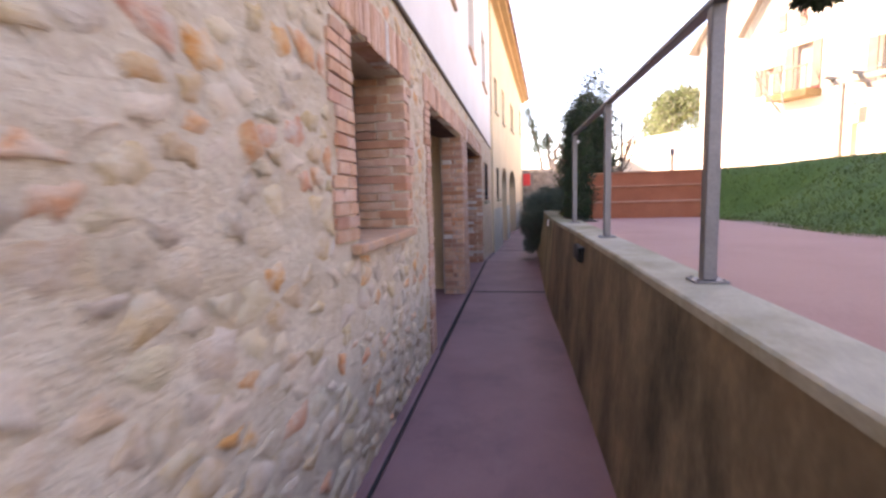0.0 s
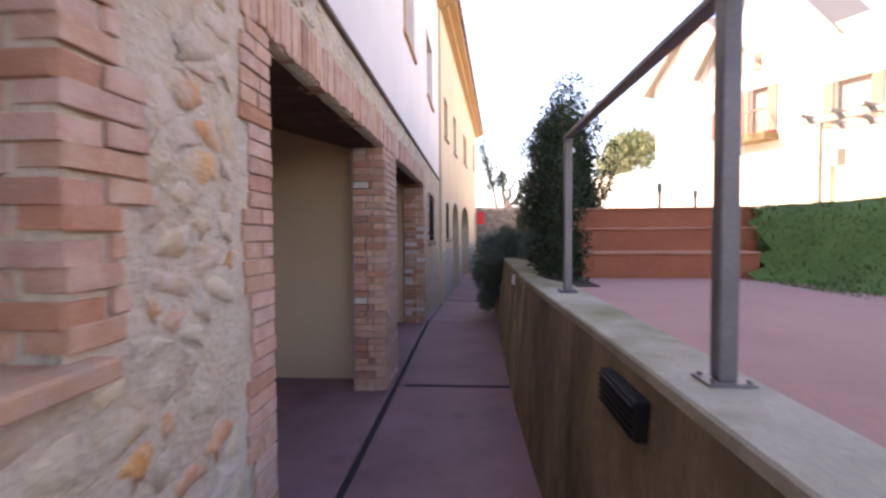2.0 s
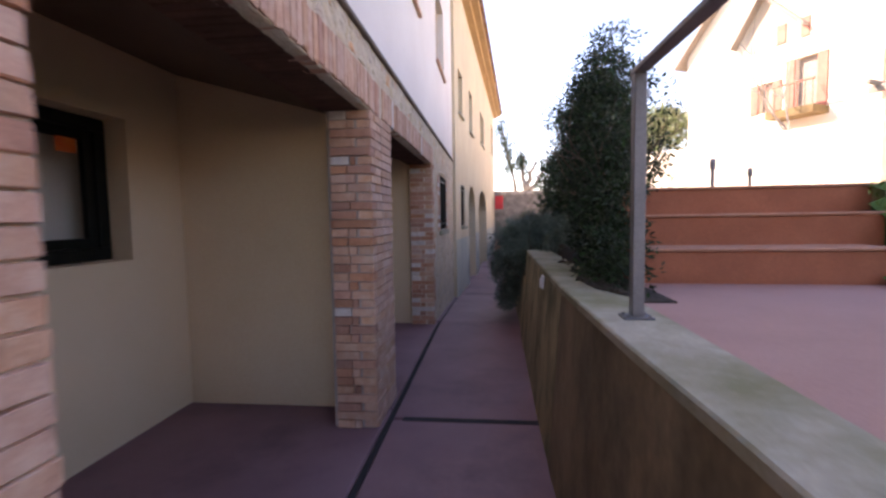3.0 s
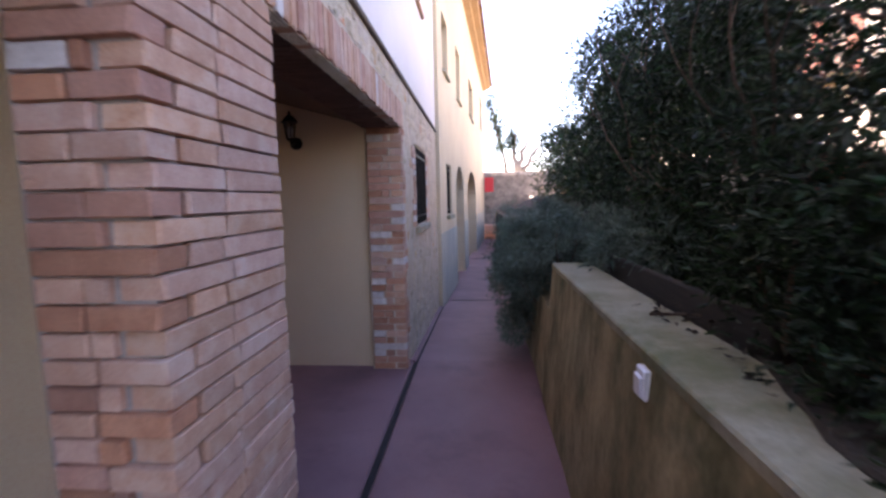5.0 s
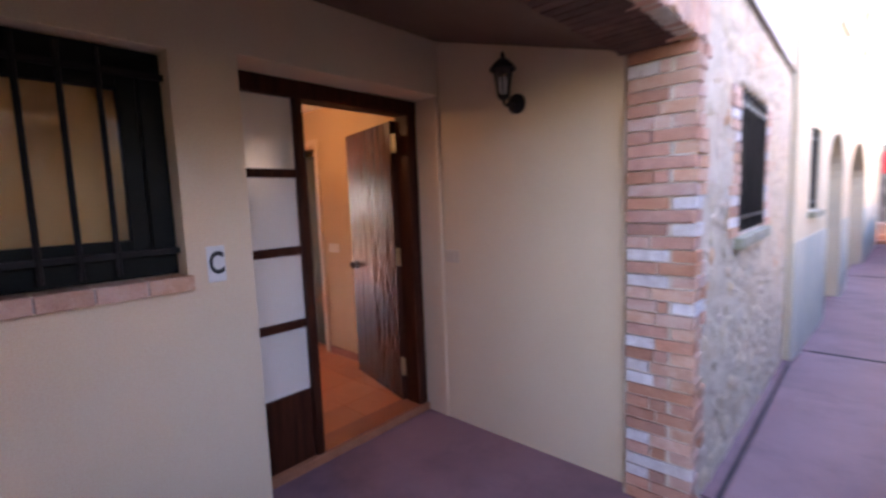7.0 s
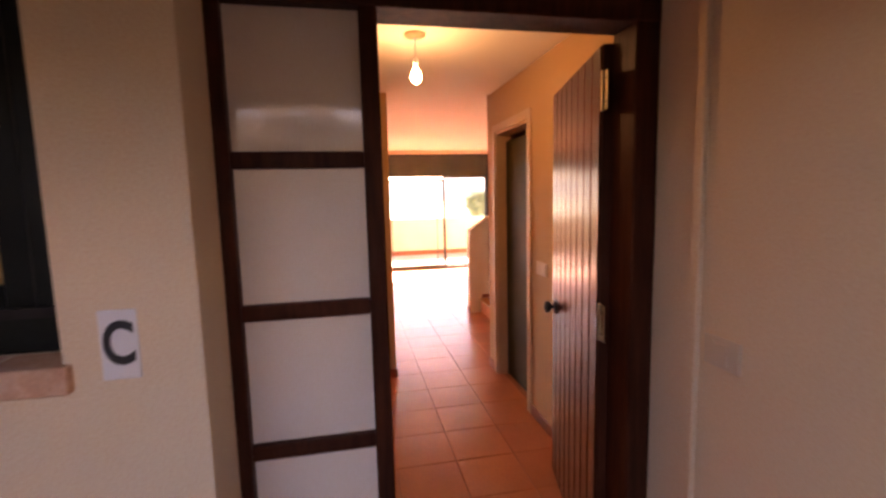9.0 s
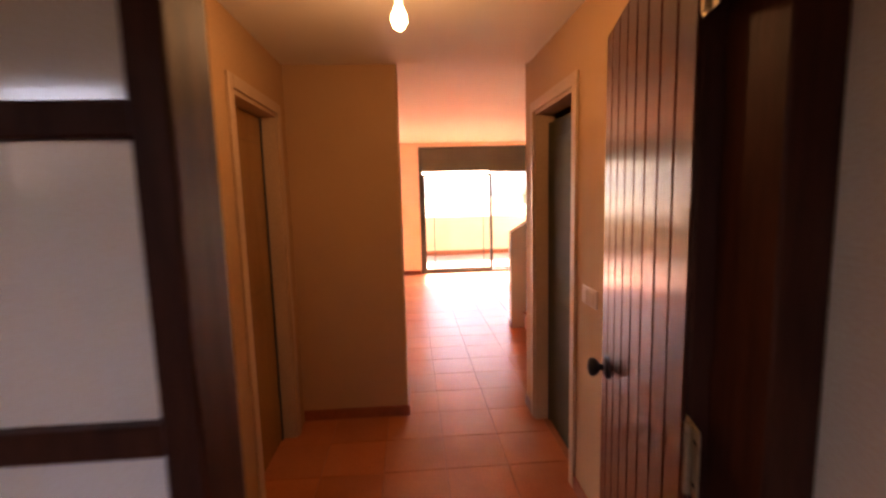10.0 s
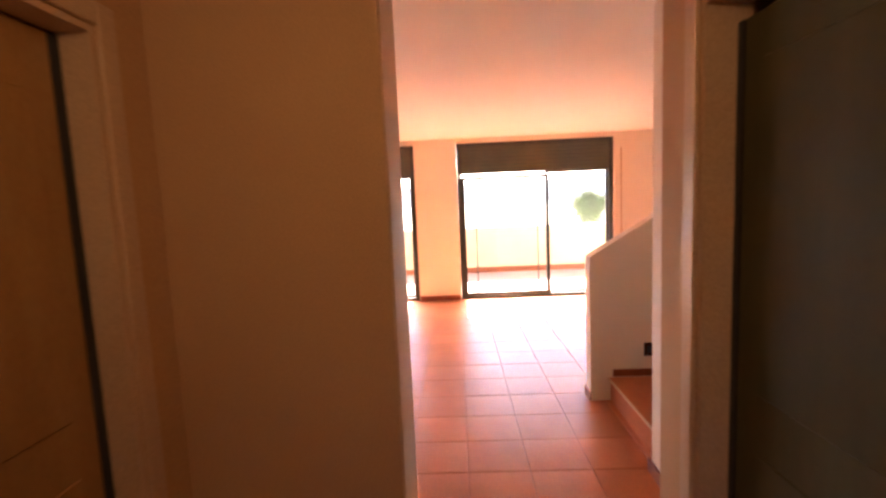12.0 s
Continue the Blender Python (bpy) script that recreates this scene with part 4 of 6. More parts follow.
casement("window_1", Matrix.Translation((FX - 0.335, W0[0], 1.085)), W0[1] - W0[0], 1.0, 0.07, DARK_FRAME, BLIND, "dark green wooden casement with a pale blind in a brick surround", 1, 0, 0.085)
casement("window_2", Matrix.Translation((FX - 0.025, W1[0], 1.175)), W1[1] - W1[0], 0.85, 0.07, DARK_FRAME, INK, "dark barred window in the stone wall", 2, 6, 0.05)
casement("window_3", Matrix.Translation((NICHE_X - 0.09, 7.225, 1.175)), 0.79, 0.90, 0.08, DARK_FRAME, CURTAIN, "dark wooden porch window with iron bars and a glow-tinted blind", 1, 5, 0.085, back=0.03, first_bar=True)
casement("window_4", Matrix.Translation((-2.10 - 0.14, 5.06, 1.125)), 1.25, 0.90, 0.08, DARK_FRAME, BLIND, "dark wooden porch window with a pale blind", 2, 0, 0.08)
for k, (a, b, c, d) in enumerate(UP):
    casement("window_upper_%d" % (k + 1), Matrix.Translation((FX - 0.10, a, c)), b - a, d - c, 0.06, CASING, BLIND, "tall pale window with a wooden blind in the plastered storey", 2, 0, 0.05)
    structure(put_mesh("trim_sill", box(FX - 0.1, FX + 0.045, a - 0.03, b + 0.03, c - 0.04, c - 0.002, 0.006), BRICK), "thin brick window sill", "sill")
turn = Matrix.Rotation(-math.atan(0.061), 4, "Z")
for k, (a, b, c, d) in enumerate(YW):
    casement("window_ochre_%d" % (k + 1), Matrix.Translation(ochre(a, c, -0.12)) @ turn, b - a, d - c, 0.06, surface("brown_sash_paint_%d" % k, (0.20, 0.16, 0.11), (0.27, 0.22, 0.15), 3, 60, 0.6, 0.1), BLIND if k % 2 else CURTAIN,
             "tall shuttered window in the ochre wall", 2, 0, 0.06)
    structure(put_mesh("trim_sill", prism([ochre(a - 0.03, c - 0.045, 0.05), ochre(b + 0.03, c - 0.045, 0.05), ochre(b + 0.03, c - 0.004, 0.05), ochre(a - 0.03, c - 0.004, 0.05)], -YN * 0.15), COPING), "pale window sill", "sill")
a, b, c, d = LOWW[0]
casement("window_ochre_5", Matrix.Translation(ochre(a, c, -0.06)) @ turn, b - a, d - c, 0.06, DARK_FRAME, INK, "dark barred window in the ochre house", 1, 4, 0.05)
structure(put_mesh("trim_sill", prism([ochre(a - 0.04, c - 0.07, 0.06), ochre(b + 0.04, c - 0.07, 0.06), ochre(b + 0.04, c - 0.004, 0.06), ochre(a - 0.04, c - 0.004, 0.06)], -YN * 0.1), COPING), "pale window sill", "sill")
a, b, c, d = LOWW[1]
structure(put_mesh("door_far", prism([ochre(a - 0.02, -0.6, -0.15), ochre(b + 0.02, -0.6, -0.15), ochre(b + 0.02, d, -0.15), ochre(a - 0.02, d, -0.15)], -YN * 0.05), DARK_WOOD), "dark wooden door at the lane's end", "door")

# window sills on the lane
bm = box(FX - 0.42, FX + 0.055, W0[0] - 0.09, W0[1] + 0.075, 1.035, 1.084, 0.008, segments=2)
structure(put_mesh("trim_sill", bm, surface("clay_sill", (0.46, 0.24, 0.14), (0.60, 0.36, 0.23), 5, 90, 0.85, 0.4, stain=(0.36, 0.30, 0.26), stain_scale=6)), "long clay window sill", "sill")
structure(put_mesh("trim_sill", box(FX - 0.1, FX + 0.05, W1[0] - 0.06, W1[1] + 0.06, 1.10, 1.168, 0.006), COPING), "pale window sill", "sill")
sill_tiles = structure(put_mesh("trim_sill", box(NICHE_X - 0.1, NICHE_X + 0.012, 7.2, 8.02, 1.112, 1.166), JOINT), "row of clay tiles under the porch window", "sill")
for k in range(5):
    a = 7.19 + k * 0.17
    part("tile", box(NICHE_X - 0.1, NICHE_X + 0.022, a + 0.003, a + 0.167, 1.108, 1.170, 0.003), BRICK, sill_tiles)

# entrance: side light and open plank door
DX = -2.27
entrance = structure(empty("door_1", Matrix.Translation((0, 0, 0)), "dark varnished entrance frame with a frosted side light", "door frame"))
bm = box(DX - 0.13, DX, 8.285, 8.335, -0.05, 2.10, 0.004)
box(DX - 0.13, DX, 8.685, 8.735, -0.05, 2.03, 0.004, bm)
box(DX - 0.13, DX, 9.515, 9.597, -0.05, 2.10, 0.004, bm)
box(DX - 0.13, DX + 0.004, 8.275, 9.597, 2.02, 2.11, 0.004, bm)
part("door_frame", bm, DARK_WOOD, entrance)
for z in (1.595, 1.175, 0.765):
    part("glazing_bar", box(DX - 0.06, DX - 0.012, 8.325, 8.685, z, z + 0.045, 0.004), DARK_WOOD, entrance)
part("panel", box(DX - 0.06, DX - 0.02, 8.325, 8.685, -0.04, 0.40, 0.006), DARK_WOOD, entrance)
for z0, z1 in ((0.40, 0.765), (0.81, 1.175), (1.22, 1.595), (1.64, 2.02)):
    part("pane", box(DX - 0.045, DX - 0.036, 8.325, 8.685, z0, z1), FROSTED, entrance, "frosted white glass pane, tinted for the hall light behind")
part("threshold", box(-2.44, DX + 0.01, 8.735, 9.515, -0.055, 0.004, 0.004), SKIRTING, entrance)

leaf_len = 0.78
door = empty("door_leaf", Matrix.Translation((DX - 0.135, 9.503, 0.008)) @ Matrix.Rotation(radians(180 - 13.5), 4, "Z"), "dark varnished plank door standing open", "door")
part("leaf", box(0, leaf_len, -0.020, 0.018, 0, 1.99, 0.003), DARK_WOOD, door)
planks = 8
for k in range(planks):
    a, b = leaf_len * k / planks, leaf_len * (k + 1) / planks
    part("plank", box(a + 0.003, b - 0.003, 0.016, 0.026, 0.004, 1.986, 0.003), LEAF_WOOD, door)
part("knob_rose", lathe([(0.036, 0), (0.036, 0.006), (0.026, 0.011), (0.012, 0.013)], Matrix.Translation((leaf_len - 0.105, 0.026, 0.935)) @ Matrix.Rotation(radians(-90), 4, "X")), BLACK_IRON, door, "dark bronze rose", True)
part("knob", lathe([(0.010, 0), (0.011, 0.012), (0.024, 0.020), (0.031, 0.032), (0.028, 0.044), (0.012, 0.050)], Matrix.Translation((leaf_len - 0.105, 0.038, 0.935)) @ Matrix.Rotation(radians(-90), 4, "X")), BLACK_IRON, door, "dark bronze door knob", True)
for z in (0.20, 0.99, 1.77):
    bm = box(-0.060, -0.002, 0.0175, 0.0215, z, z + 0.125, 0.001)
    rod((-0.030, 0.026, z), (-0.030, 0.026, z + 0.125), 0.007, sides=10, bm=bm)
    hinge = part("hinge", bm, BRASS, door, "worn brass hinge")
    for dz in (0.025, 0.10):
        part("screw", rod((-0.048, 0.021, z + dz), (-0.048, 0.0235, z + dz), 0.004, sides=8), BLACK_IRON, hinge)


def text_part(body, size, material, parent, m, extrude=0.0008):
    cu = bpy.data.curves.new("letter", "FONT")
    cu.body, cu.size, cu.extrude, cu.align_x, cu.align_y = body, size, extrude, "CENTER", "CENTER"
    cu.offset = 0.003
    tmp = new("letter_source", cu)
    deps = bpy.context.evaluated_depsgraph_get()
    me = bpy.data.meshes.new_from_object(tmp.evaluated_get(deps))
    bpy.data.objects.remove(tmp)
    me.materials.clear()
    me.materials.append(material)
    ob = new("letter", me)
    ob.parent = parent
    ob.matrix_basis = m
    return ob


def house_sign(m, letter):
    sign = empty("house_sign", m, "white enamel plate with black letter %s on porch wall" % letter, "sign")
    part("plate", box(0.0, 0.006, -0.038, 0.038, -0.078, 0.078, 0.002), SIGN, sign)
    text_part(letter, 0.115, INK, sign, Matrix.Translation((0.0075, 0.0, 0.0)) @ Matrix.Rotation(radians(90), 4, "Z") @ Matrix.Rotation(radians(90), 4, "X") @ Matrix.Diagonal((0.8, 1.15, 1, 1)), 0.0012)


house_sign(Matrix.Translation((NICHE_X, 8.135, 1.205)), "C")
house_sign(Matrix.Translation((-2.10, 5.03, 1.17)), "D")
sticker = empty("window_sticker", Matrix.Translation((-2.10 - 0.172, 5.99, 1.79)), "orange-red sticker behind the porch window's glass", "sticker")
part("sheet", box(-0.002, 0.0, 0.0, 0.14, 0.0, 0.14), surface("orange_red_print", (0.55, 0.07, 0.02), (0.70, 0.20, 0.04), 12, 60, 0.5, 0.0), sticker)


def lantern(m):
    """A wall lantern on a round plate: curved arm, six-sided glazed body, pointed cap."""
    ob = empty("wall_lantern", m, "black iron wall lantern with pale glass on the porch wall", "lamp")
    part("wall_plate", lathe([(0.055, 0), (0.055, 0.012), (0.040, 0.028), (0.015, 0.034)], Matrix.Rotation(radians(90), 4, "X")), BLACK_IRON, ob, smooth=True)
    bm = bmesh.new()
    pts = [Vector((0, -0.02, 0.0)), Vector((0, -0.07, -0.015)), Vector((0, -0.105, -0.02)), Vector((0, -0.125, -0.01)), Vector((0, -0.13, 0.01))]
    for a, b in zip(pts, pts[1:]):
        rod(a, b, 0.009, sides=8, bm=bm)
    part("arm", bm, BLACK_IRON, ob)
    up = Matrix.Translation((0, -0.13, 0.005))
    part("base_cup", lathe([(0.018, 0), (0.034, 0.012), (0.036, 0.022)], up, 6), BLACK_IRON, ob)
    part("glass", lathe([(0.032, 0.022), (0.052, 0.16)], up, 6), LAMP_GLASS, ob, "pale hammered glass")
    for k in range(6):
        a = math.pi / 3 * k
        p = Matrix.Rotation(a, 3, "Z") @ Vector((0.034, 0, 0.022))
        q = Matrix.Rotation(a, 3, "Z") @ Vector((0.055, 0, 0.16))
        part("rib", rod(up @ p, up @ q, 0.004, sides=6), BLACK_IRON, ob)
    cap = part("cap", lathe([(0.080, 0.158), (0.072, 0.166), (0.046, 0.195), (0.022, 0.215), (0.012, 0.222)], up, 6), BLACK_IRON, ob)
    part("finial", lathe([(0.006, 0.22), (0.012, 0.232), (0.009, 0.243), (0.002, 0.256)], up, 10), BLACK_IRON, cap, smooth=True)
    part("lamp_bulb", lathe([(0.010, 0.03), (0.014, 0.06), (0.018, 0.09), (0.012, 0.12)], up, 10), GREY_PLASTIC, ob, smooth=True)
    return ob


lantern(Matrix.Translation((-1.46, 9.60, 1.965)))


def switch(m, keys, label):
    ob = empty("light_switch", m, label, "switch")
    w = 0.04 * keys + 0.02 * (keys == 1)
    part("plate", box(-w, w, -0.010, 0.0, -0.041, 0.041, 0.003, segments=2), PLASTIC, ob)
    for k in range(keys):
        c = (k - (keys - 1) / 2) * 0.075
        part("rocker", box(c - 0.026, c + 0.026, -0.015, -0.0095, -0.03, 0.03, 0.003), PLASTIC, ob)
    return ob


switch(Matrix.Translation((-1.98, 9.60, 1.075)), 1, "cream plastic light switch on the porch wall")
switch(Matrix.Translation((-3.63, HY1, 1.04)), 2, "cream double light switch on the hall wall")

# rail of the terrace
for x, y in ((0.895, 0.30), (0.868, 2.03), (0.832, 3.69), (0.800, 5.33)):
    post = empty("railing_post", Matrix.Translation((x, y, PTOP)), "grey painted flat steel railing post bolted to the coping", "railing post", "posts of the terrace railing")
    part("base_plate", box(-0.055, 0.055, -0.045, 0.045, 0, 0.008, 0.002), IRON, post)
    part("post", box(-0.022, 0.022, -0.022, 0.022, 0.008, 0.905, 0.003), IRON, post)
    for sx in (-0.04, 0.04):
        for sy in (-0.032, 0.032):
            part("bolt", rod((sx, sy, 0.008), (sx, sy, 0.015), 0.006, sides=6), IRON, post)
rail = empty("handrail", Matrix.Translation((0.798, 5.37, PTOP + 0.905)) @ Matrix.Rotation(radians(1.15), 4, "Z"), "dark grey steel handrail along the terrace edge", "handrail")
part("bar", box(-0.022, 0.026, -9.3, 0.0, 0.0, 0.024, 0.004), IRON, rail)
part("end_plate", box(-0.01, 0.05, -0.012, -0.004, -0.075, -0.05, 0.002), GREY_PLASTIC, rail, "small bright steel end plate")
pole = empty("fence_pole", Matrix.Translation((2.95, 13.5, COURT)), "slim dark steel pole with a stay wire on the upper court", "pole")
part("post", rod((0, 0, 0), (0, 0, 1.62), 0.03), BLACK_IRON, pole)
part("stay", rod((0, 0, 1.62), (-0.75, 0.1, 2.0), 0.015), BLACK_IRON, pole)

# louvred lamp and white lamp on the retaining wall
vent = empty("wall_vent", Matrix.Translation((0.688, 3.925, 0.835)), "black louvred bulkhead box on the retaining wall", "wall lamp")
part("housing", box(-0.035, 0.02, -0.16, 0.16, -0.055, 0.055, 0.006), BLACK_IRON, vent)
for k in range(5):
    part("louvre", box(-0.045, -0.033, -0.15, 0.15, -0.045 + 0.02 * k, -0.037 + 0.02 * k, 0.002), BLACK_IRON, vent)
step_lamp = empty("wall_lamp", Matrix.Translation((parapet_x(7.0) + 0.006, 7.0, 0.872)), "small white rectangular lamp on the retaining wall", "wall lamp")
part("housing", box(-0.024, 0.02, -0.036, 0.036, -0.048, 0.048, 0.006, segments=2), GREY_PLASTIC, step_lamp)
part("cover", box(-0.034, -0.022, -0.028, 0.028, -0.04, 0.026, 0.004), GREY_PLASTIC, step_lamp)
stick = empty("fallen_twig", Matrix.Translation((0.90, 7.40, PTOP + 0.008)), "short dark twig lying on the coping", "twig")
part("stem", rod((-0.10, 0.02, 0), (0.02, 0.0, 0.004), 0.007, 0.006, 6), BARK, stick)
part("side_shoot", rod((0.02, 0.0, 0.004), (0.09, -0.04, 0.008), 0.005, 0.003, 6), BARK, stick)

board = empty("edging_board", Matrix.Translation((0.99, 6.95, 0.90)), "weathered plank edging the planting bed, darkened for foliage shade", "edging board")
part("plank", box(-0.02, 0.02, 0.0, 1.95, -0.05, 0.17, 0.006), DARK_PLANK, board)
for y in (0.2, 1.7):
    part("peg", rod((0.035, y, -0.1), (0.035, y, 0.15), 0.018, sides=8), BARK, board)

rd_ = random.Random(61)
rim = [(0.93, 6.95)] + [(0.925 - 0.15 * math.sin(math.pi * k / 11) + rd_.uniform(-0.018, 0.018), 6.9 - 0.105 * k) for k in range(1, 11)] + [(0.93, 5.74)]
drift = empty("soil_drift", Matrix.Translation((0, 0, PTOP + 0.001)), "dark soil and leaf litter washed over the coping", "soil")
bm = prism([(x, y, 0) for x, y in rim], (0, 0, 0.012))
bmesh.ops.bevel(bm, geom=[e for e in bm.edges if all(v.co.z > 0.01 for v in e.verts)], offset=0.008, segments=1, affect="EDGES")
part("soil", bm, SOIL, drift)
v, f = leaves(110, lambda q: (Vector((q.uniform(0.80, 0.98), q.uniform(5.8, 7.6), 0.013)), Vector((q.gauss(0, 1), q.gauss(0, 1), 0.05))), 0.04, 0.016, rd_, 0.0, 0.1)
leaf_part("litter", [(a.x, a.y, max(a.z, 0.006)) for a in v], f, SOIL, drift)

# lane's end
end_steps = structure(put_mesh("stairs_end", box(0.36, 1.8, 27.0, 28.3, -0.7, 0.2), BRICK), "low brick steps at the lane's end", "stairs")
for k in range(3):
    part("step", box(0.35, 1.8, 26.6 + 0.3 * k, 28.2, -0.45 + 0.17 * k, -0.29 + 0.17 * k, 0.01), RED_BRICK, end_steps)
structure(put_mesh("wall_end", wall_mesh((-4, 28.4, 0), (1, 0, 0), (0, -1, 0), 12, -0.7, 2.75, 0.4, [], 0.25, 0.05), GREY_WALL, smooth=True), "rough stone garden wall at the lane's end", "wall")
# Added out of view behind the house corner to keep sun off the steps.
structure(put_mesh("wall_end_side", box(0.0, 0.3, 26.95, 28.39, -0.7, 3.3), GREY_WALL), "unseen stone wall added to shade the end steps", "wall")
hose = empty("hose_cabinet", Matrix.Translation((0.62, 26.5, 1.75)), "bright red cabinet by the house corner", "cabinet")
part("body", box(-0.2, 0.2, -0.08, 0.1, 0, 0.65, 0.01), RED_PAINT, hose)
part("door", box(-0.17, 0.17, -0.095, -0.08, 0.04, 0.61, 0.006), RED_PAINT, hose)
part("bracket", rod((-0.2, 0.0, 0.4), (-0.42, 0.0, 0.4), 0.02), IRON, hose)

# ---- plants ----
rng = random.Random(11)


def shrub(name, m, label, trunk_r, height, centres, count, length, width, leaf, bark, droop=0.0, limbs=5):
    ob = empty(name, m, label, "shrub" if height < 3 else "tree")
    bm = bmesh.new()
    r = random.Random(len(centres) + count)
    for k in range(limbs):
        a = 2 * math.pi * k / limbs + r.uniform(-0.4, 0.4)
        branch_curve(bm, (0.06 * math.cos(a), 0.06 * math.sin(a), -0.1), (0.35 * math.cos(a), 0.35 * math.sin(a), 1), height * 0.33, trunk_r, r, 2, 0.35, 2)
    part("trunk", bm, bark, ob)
    v, f = leaves(count, clumps(centres, r), length, width, r, droop)
    leaf_part("crown", v, f, leaf, ob)
    return ob


def clump_set(r, boxes, per, size):
    """Small clumps that fill a few boxes (x0, x1, y0, y1, z0, z1), thinned towards the edges."""
    made = []
    for x0, x1, y0, y1, z0, z1 in boxes:
        for _ in range(per):
            p = Vector((r.uniform(x0, x1), r.uniform(y0, y1), r.uniform(z0, z1)))
            c = Vector(((x0 + x1) / 2, (y0 + y1) / 2, (z0 + z1) / 2))
            d = Vector(((p.x - c.x) / (x1 - x0) * 2, (p.y - c.y) / (y1 - y0) * 2, (p.z - c.z) / (z1 - z0) * 2))
            if d.length > 1.15 + r.uniform(-0.2, 0.1):
                continue
            s = size * r.uniform(0.6, 1.3)
            made.append((p, Vector((s * r.uniform(0.8, 1.3), s * r.uniform(0.8, 1.3), s * r.uniform(0.6, 1.0)))))
    return made


# tall dark evergreen beside the steps, and the larger ones behind it along the lane
shrub("evergreen_shrub", Matrix.Translation((1.12, 7.0, 0.9)), "tall dense dark green evergreen shrub beside the steps", 0.014, 2.0,
      clump_set(rng, [(-0.24, -0.12, -1.15, -0.2, 0.03, 0.42), (-0.16, 0.04, -0.6, 0.5, 0.05, 0.6), (-0.22, -0.06, -0.85, 0.1, 0.3, 1.1), (-0.22, 0.04, -0.5, 0.4, 0.45, 1.5), (-0.1, 0.2, 0.2, 1.0, 0.45, 1.5)], 70, 0.12)
      + clump_set(rng, [(-0.22, 0.08, -0.4, 0.5, 1.0, 1.62), (-0.1, 0.24, 0.3, 1.1, 1.0, 1.8)], 40, 0.12), 19000, 0.042, 0.017, LEAF, BARK)
shrub("evergreen_shrub", Matrix.Translation((1.55, 8.9, 0.85)), "broad dark evergreen shrub behind the retaining wall", 0.022, 2.6,
      clump_set(rng, [(-0.42, 0.2, -1.9, 1.6, 0.0, 1.2), (-0.3, 0.1, -1.9, 0.4, 0.4, 1.7), (-0.48, 0.25, -1.2, 1.7, 0.9, 2.2)], 90, 0.17) + clump_set(rng, [(-0.28, 0.3, -0.7, 1.8, 1.6, 2.5)], 50, 0.15), 17000, 0.05, 0.02, LEAF, BARK)
shrub("evergreen_shrub", Matrix.Translation((2.0, 11.6, 0.85)), "broad dark evergreen shrub further along the lane", 0.05, 3.0,
      clump_set(rng, [(-0.7, 0.15, -1.6, 2.2, 0.0, 1.8), (-0.5, 0.2, -1.2, 2.4, 1.2, 2.7)], 110, 0.24), 12000, 0.065, 0.027, LEAF, BARK)
shrub("evergreen_shrub", Matrix.Translation((2.9, 16.5, 0.85)), "broad dark evergreen shrub near the lane's end", 0.05, 3.0,
      clump_set(rng, [(-1.2, 0.1, -2.4, 3.2, 0.0, 2.2)], 130, 0.32), 9000, 0.10, 0.045, LEAF, BARK)


shrub("evergreen_shrub", Matrix.Translation((1.38, 7.85, 0.88)), "low dense dark evergreen shrub filling the planting bed", 0.012, 1.6,
      clump_set(rng, [(-0.25, 0.25, -0.6, 1.0, 0.02, 0.7), (-0.22, 0.2, -0.4, 1.0, 0.35, 1.2), (-0.2, 0.2, -0.1, 1.0, 0.9, 1.5)], 110, 0.13), 14000, 0.05, 0.022, LEAF, BARK)
shrub("evergreen_shrub", Matrix.Translation((1.75, 10.2, 0.88)), "tall dark evergreen shrub at the back of the bed", 0.02, 2.8,
      clump_set(rng, [(-0.6, 0.15, -1.2, 1.2, 0.1, 1.8)], 130, 0.2), 9000, 0.06, 0.026, LEAF, BARK)


def trailing(name, m, label, boxes, count, per=60):
    """A low shrub of long thin sprigs that hangs over the wall."""
    ob = empty(name, m, label, "shrub")
    r = random.Random(count)
    for _ in range(26):
        bm = bmesh.new()
        x0, x1, y0, y1, z0, z1 = boxes[r.randrange(len(boxes))]
        branch_curve(bm, ((x0 + x1) / 2 + r.uniform(-0.1, 0.2), r.uniform(y0, y1), z0 * 0.5 + z1 * 0.3), (r.uniform(-0.6, 0.3), r.uniform(-0.6, 0.6), r.uniform(0.1, 0.6)), 0.15, 0.006, r, 1, 0.1, 2)
        part("stem", bm, BARK, ob)
    v, f = leaves(count, clumps(clump_set(r, boxes, per, 0.14), r), 0.075, 0.009, r, 0.15, 0.1)
    leaf_part("foliage", v, f, SPRIG, ob)
    return ob


trailing("rosemary_shrub", Matrix.Translation((0.78, 9.25, 0.9)), "grey-green rosemary-like shrub hanging over the retaining wall",
         [(-0.40, 0.45, -0.25, 1.3, -0.15, 0.42), (-0.44, 0.0, 0.1, 1.9, -0.80, 0.25), (0.12, 0.8, -1.3, 0.9, 0.0, 0.40)], 36000)
trailing("rosemary_shrub", Matrix.Translation((0.95, 11.6, 0.8)), "grey-green shrub spilling from the low wall",
         [(-0.5, 0.6, -0.9, 1.6, -0.6, 0.6), (-0.45, 0.4, 1.0, 4.5, -0.7, 0.5)], 20000)

